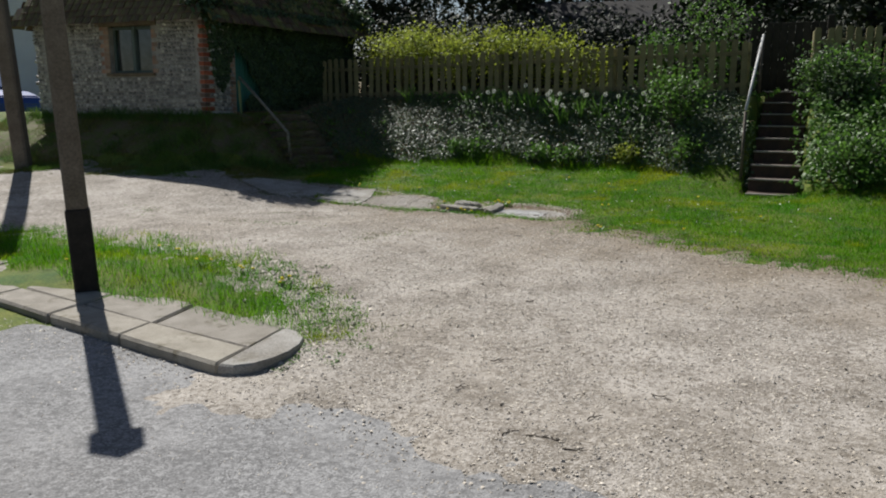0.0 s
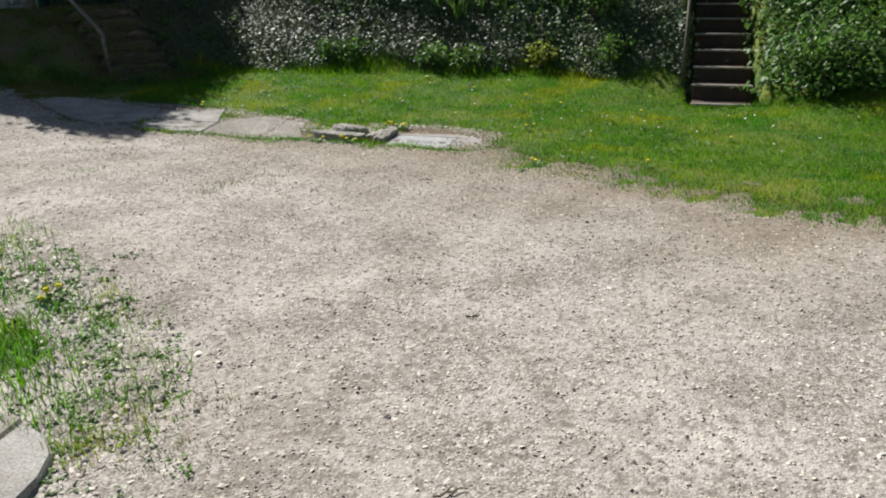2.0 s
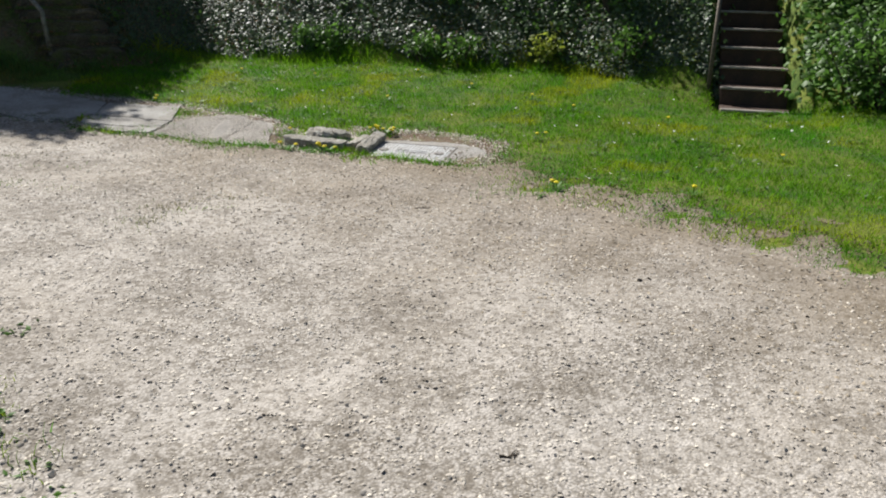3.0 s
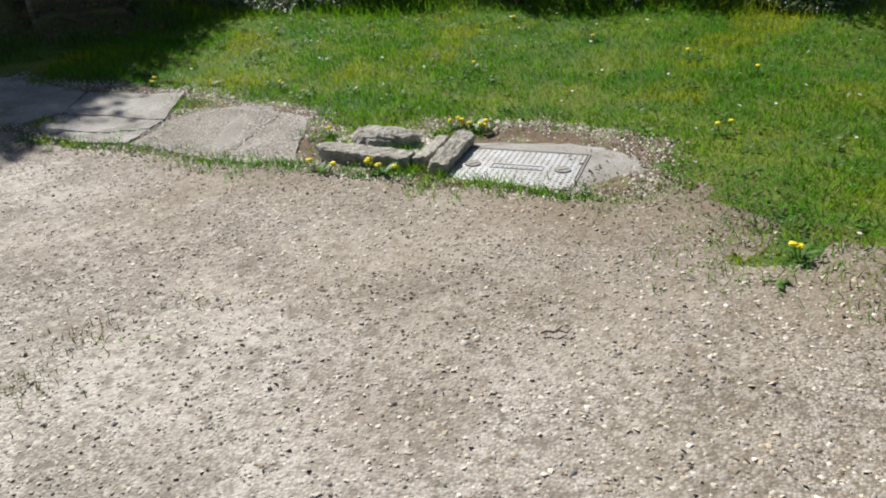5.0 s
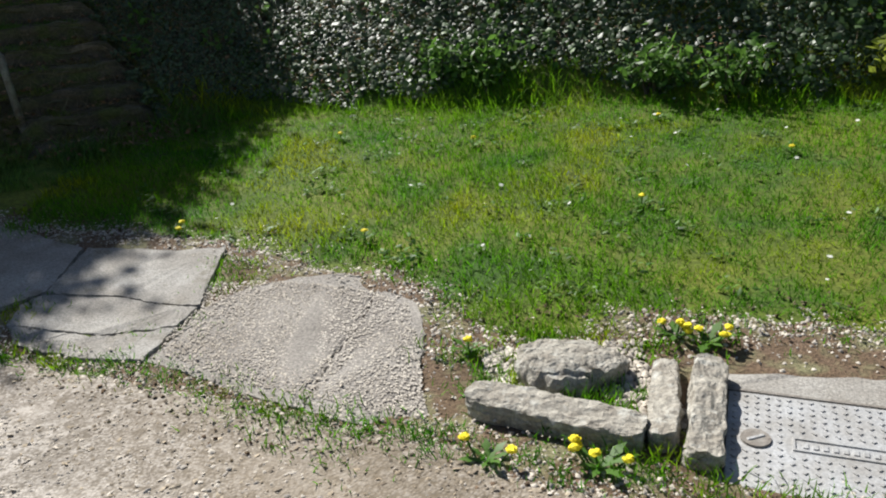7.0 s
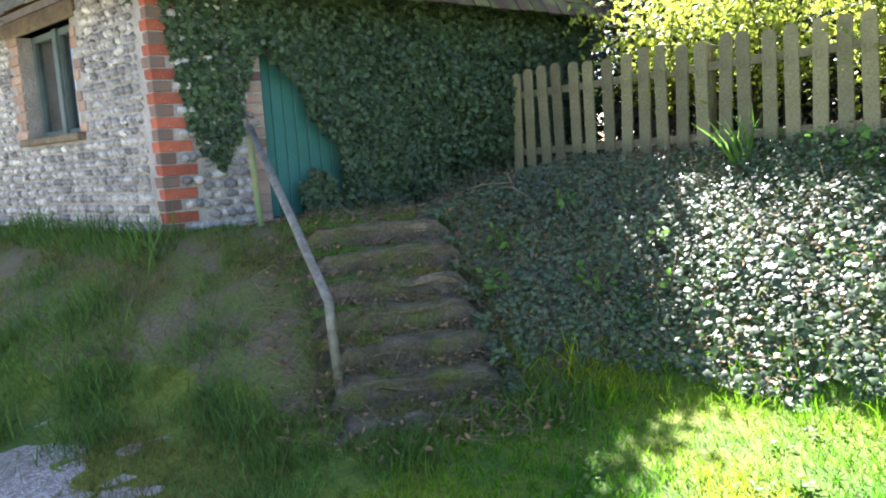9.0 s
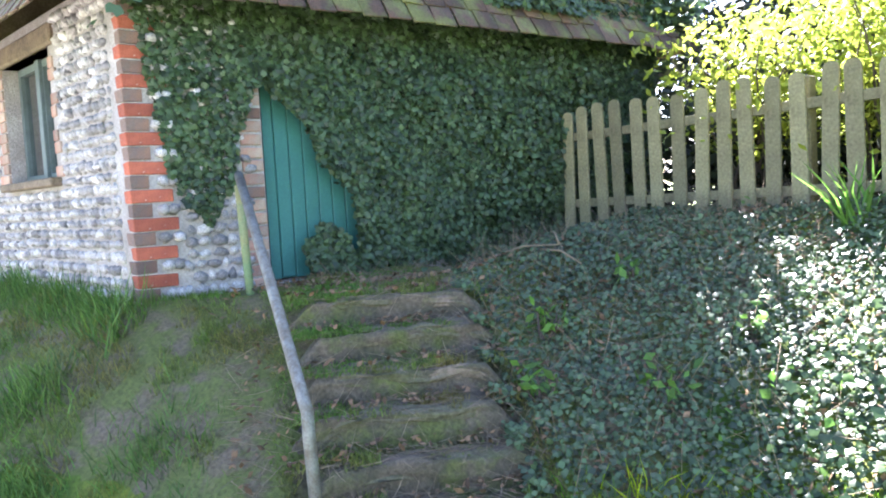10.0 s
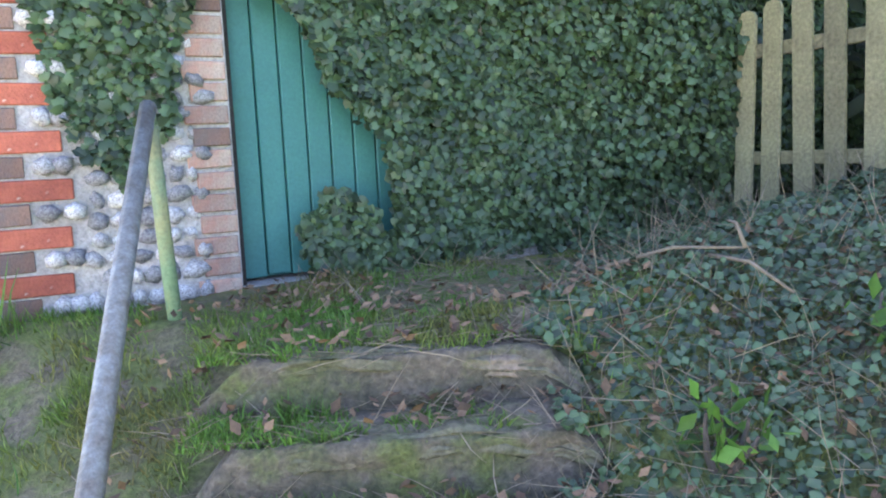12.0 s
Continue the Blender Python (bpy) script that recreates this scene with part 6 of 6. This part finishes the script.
for k, (tx, ty, tl, tr) in enumerate(((0.70, 1.73, 0.22, -20), (0.55, 1.78, 0.12, 40), (0.85, 1.62, 0.2, -8), (0.95, 1.95, 0.12, 25), (0.49, 2.69, 0.14, 10), (-0.58, 2.88, 0.16, 60), (0.69, 3.86, 0.08, 5), (0.62, 6.2, 0.12, 5), (-0.9, 2.0, 0.15, -30), (1.3, 2.2, 0.15, -35), (0.3, 2.3, 0.1, 15))):
    twig(tx, ty, tl * 0.75, tr, 400 + k, 0.016)
for k, (p0, p1) in enumerate((((-3.13, 12.60, 1.20), (-2.757, 12.713, 1.263)), ((-2.85, 12.69, 1.24), (-2.60, 12.60, 1.17)), ((-2.53, 11.72, 0.62), (-2.10, 11.48, 0.53)), ((-2.757, 12.713, 1.263), (-2.83, 12.78, 1.33)))):
    v = Vector(p0).lerp(Vector(p1), 0.5) + Vector((0, 0, 0.03))
    solo("twig", tube(bmesh.new(), [p0, v, p1], 0.007, 6, 0.004), DRY, "bleached dead stick caught in the ivy", "twig", None, "fallen twigs", smooth=True)
solo("dark_pebble", (lambda bm: (bmesh.ops.create_icosphere(bm, subdivisions=2, radius=0.013), bm)[1])(bmesh.new()), TAR, "single dark stone on the gravel", "stone", pose(1.5, 5.08, float(land(1.5, 5.08)) + 0.012), smooth=True)


# ---- beyond the fence ----
fence("weathered grey picket fence beyond the steps", (5.15, 11.2), (8.6, 10.6), 2.45, 2.6, 0.95, PALE_WOOD)
gate = thing("wooden_gate", frame_of(Vector((4.62, 12.25, 1.5)), Vector((0.95, -0.3, 0))), "dark stained wooden gate at the head of the steps", "gate")
for k in range(9):
    part("board", boxed(0.0 + k * 0.115, 0.108 + k * 0.115, 0, 0.02, 0.04, 1.12, bevel=0.004), DARK_PALE, gate)
for z in (0.25, 0.9):
    part("rail", boxed(0.0, 1.03, 0.022, 0.06, z - 0.04, z + 0.04), DARK_PALE, gate)
for x_ in (-0.11, 1.04):
    part("gate_post", boxed(x_, x_ + 0.1, -0.03, 0.07, -0.3, 1.22, bevel=0.008), DARK_PALE, gate)

# The side facing the drive is away from the sun; its colour carries that shade.
SHED = frame_of(Vector((0.6, 21.6, 1.2)), Vector((0.985, -0.17, 0)))
shed = thing("backlit_barn", SHED, "long low dark weatherboarded barn with a dark roof, backlit shade in its colour", "barn")
part("wall", boxed(0, 10.5, 0.0, 4.0, -0.5, 1.7), SHADED_BOARD, shed)
for k in range(11):
    part("weatherboard", boxed(0, 10.5, -0.03, -0.004, -0.1 + k * 0.165, 0.07 + k * 0.165), SHADED_BOARD, shed)
bm = bmesh.new()
prof = [(-0.35, 1.6), (2.0, 3.0), (4.35, 1.6), (4.35, 1.72), (2.0, 3.12), (-0.35, 1.72)]
face = bm.faces.new([bm.verts.new((-0.3, y_, z_)) for y_, z_ in prof])
for g in bmesh.ops.extrude_face_region(bm, geom=[face])["geom"]:
    if isinstance(g, bmesh.types.BMVert):
        g.co.x += 11.1
part("roof", bm, SLATE, shed, "dark slate roof")
for x_ in (0.0, 10.4):
    bm = bmesh.new()
    f_ = bm.faces.new([bm.verts.new((x_, y_, z_)) for y_, z_ in ((0, 1.69), (4, 1.69), (2, 2.95))])
    for g in bmesh.ops.extrude_face_region(bm, geom=[f_])["geom"]:
        if isinstance(g, bmesh.types.BMVert):
            g.co.x += 0.1
    part("gable", bm, SHADED_BOARD, shed)


def tree(x, y, z, height, crown, leaves, seed, label, mat=SHADE_LEAF, size=0.21):
    rnd = random.Random(seed)
    ob = thing("tree", Matrix.Translation((x, y, z)), label, "tree", "trees behind the garden")
    bm = bmesh.new()
    tube(bm, [(0, 0, -0.2), (rnd.uniform(-.1, .1), 0, height * 0.3), (rnd.uniform(-.2, .2), rnd.uniform(-.2, .2), height * 0.6), (0, 0, height * 0.92)], 0.16, 8, 0.03)
    tips = []
    for k in range(22):
        h = height * rnd.uniform(0.15, 0.9)
        a0 = rnd.uniform(0, 6.28)
        reach = crown * (1.05 - 0.55 * h / height) * rnd.uniform(0.6, 1.1)
        pts = [Vector((0, 0, h)), Vector((math.cos(a0) * reach * 0.5, math.sin(a0) * reach * 0.5, h + reach * 0.2)), Vector((math.cos(a0) * reach, math.sin(a0) * reach, h + reach * rnd.uniform(0.0, 0.5)))]
        tube(bm, pts, 0.05, 5, 0.012)
        tips += [pts[1], pts[1].lerp(pts[2], 0.5), pts[2]]
    part("trunk", bm, BARK, ob)
    local = np.random.default_rng(seed)
    tips = np.array(tips)
    pick = tips[local.integers(0, len(tips), leaves)] + local.normal(0, 0.38, (leaves, 3))
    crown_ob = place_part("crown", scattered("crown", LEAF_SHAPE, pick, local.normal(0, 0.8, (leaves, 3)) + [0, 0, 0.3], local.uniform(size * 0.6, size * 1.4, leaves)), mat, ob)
    crown_ob["kind"] = "stuff"


# Trees take the near-black leaves too, as a shaded backdrop above the fence.
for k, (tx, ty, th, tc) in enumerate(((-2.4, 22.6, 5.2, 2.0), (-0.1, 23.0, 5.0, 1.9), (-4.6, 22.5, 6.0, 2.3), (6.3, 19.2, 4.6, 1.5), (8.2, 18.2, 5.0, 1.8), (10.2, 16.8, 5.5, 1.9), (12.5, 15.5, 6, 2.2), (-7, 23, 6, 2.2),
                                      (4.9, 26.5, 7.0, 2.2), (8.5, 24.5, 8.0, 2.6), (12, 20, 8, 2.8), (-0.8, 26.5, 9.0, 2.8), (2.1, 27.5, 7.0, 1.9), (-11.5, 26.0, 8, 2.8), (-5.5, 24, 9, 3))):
    tree(tx, ty, 1.3, th, tc, 3000, 500 + k, "dark evergreen tree behind the garden fence, shade in its leaf colour")

# white house and parked car across the drive
HOUSE = frame_of(Vector((-14.1, 19.4, 0.6)), Vector((0.95, 0.3, 0)))
house = thing("white_house", HOUSE, "white rendered house with red brick quoins", "house")
house_wall = part("wall", boxed(0, 9, 0, 6, -0.6, 5.2), RENDER, house)
for k in range(64):
    brick(RED_BRICK, house_wall, HOUSE @ Matrix.Translation((-0.02, -0.02, -0.2 + k * 0.083)), 0.22 if k % 6 < 3 else 0.36, 0.12, 0.075)
bm = bmesh.new()
f_ = bm.faces.new([bm.verts.new((-0.3, y_, z_)) for y_, z_ in ((-0.4, 5.1), (3, 8.2), (6.4, 5.1))])
for g in bmesh.ops.extrude_face_region(bm, geom=[f_])["geom"]:
    if isinstance(g, bmesh.types.BMVert):
        g.co.x += 9.6
part("roof", bm, SLATE, house, "dark roof")

CAR = frame_of(Vector((-12.0, 15.9, 0.62)), Vector((0.8, -0.6, 0)))
car = thing("parked_car", CAR, "blue hatchback car parked beside the white house", "car")


def side_profile(points, half, inset):
    bm = bmesh.new()
    rings = [[bm.verts.new((x_, s * (half - (inset if z_ > 0.95 else 0)), z_)) for x_, z_ in points] for s in (-1, 1)]
    n_ = len(points)
    for k in range(n_):
        j = (k + 1) % n_
        bm.faces.new((rings[0][k], rings[0][j], rings[1][j], rings[1][k]))
    bm.faces.new(rings[0])
    bm.faces.new(rings[1][::-1])
    bmesh.ops.bevel(bm, geom=bm.edges[:], offset=0.04, segments=2, affect="EDGES")
    return bm


part("body", side_profile([(-1.9, 0.25), (1.9, 0.25), (1.95, 0.6), (1.8, 0.8), (0.95, 0.94), (-1.75, 0.96), (-1.95, 0.7)], 0.82, 0.0), CAR_BLUE, car)
part("cabin", side_profile([(-1.7, 0.962), (0.9, 0.962), (0.35, 1.40), (-1.2, 1.44)], 0.80, 0.12), CAR_BLUE, car)
part("windscreen", side_profile([(0.42, 1.0), (0.93, 1.0), (0.47, 1.36), (0.40, 1.36)], 0.60, 0.0), GLASS, car)
for wx in (-1.2, 1.2):
    for wy in (-0.78, 0.78):
        wheel = part("wheel", (lambda b_: (bmesh.ops.create_cone(b_, cap_ends=True, segments=24, radius1=0.30, radius2=0.30, depth=0.18, matrix=Matrix.Translation((wx, wy, 0.30)) @ Matrix.Rotation(radians(90), 4, "X")), b_)[1])(bmesh.new()), RUBBER, car)
        part("rim", (lambda b_: (bmesh.ops.create_cone(b_, cap_ends=True, segments=16, radius1=0.18, radius2=0.16, depth=0.20, matrix=Matrix.Translation((wx, wy, 0.30)) @ Matrix.Rotation(radians(90), 4, "X")), b_)[1])(bmesh.new()), STEEL, wheel)

# ---- flints of the barn walls ----
random.seed(5)
for job in FLINT_JOBS:
    lay_flints(*job)
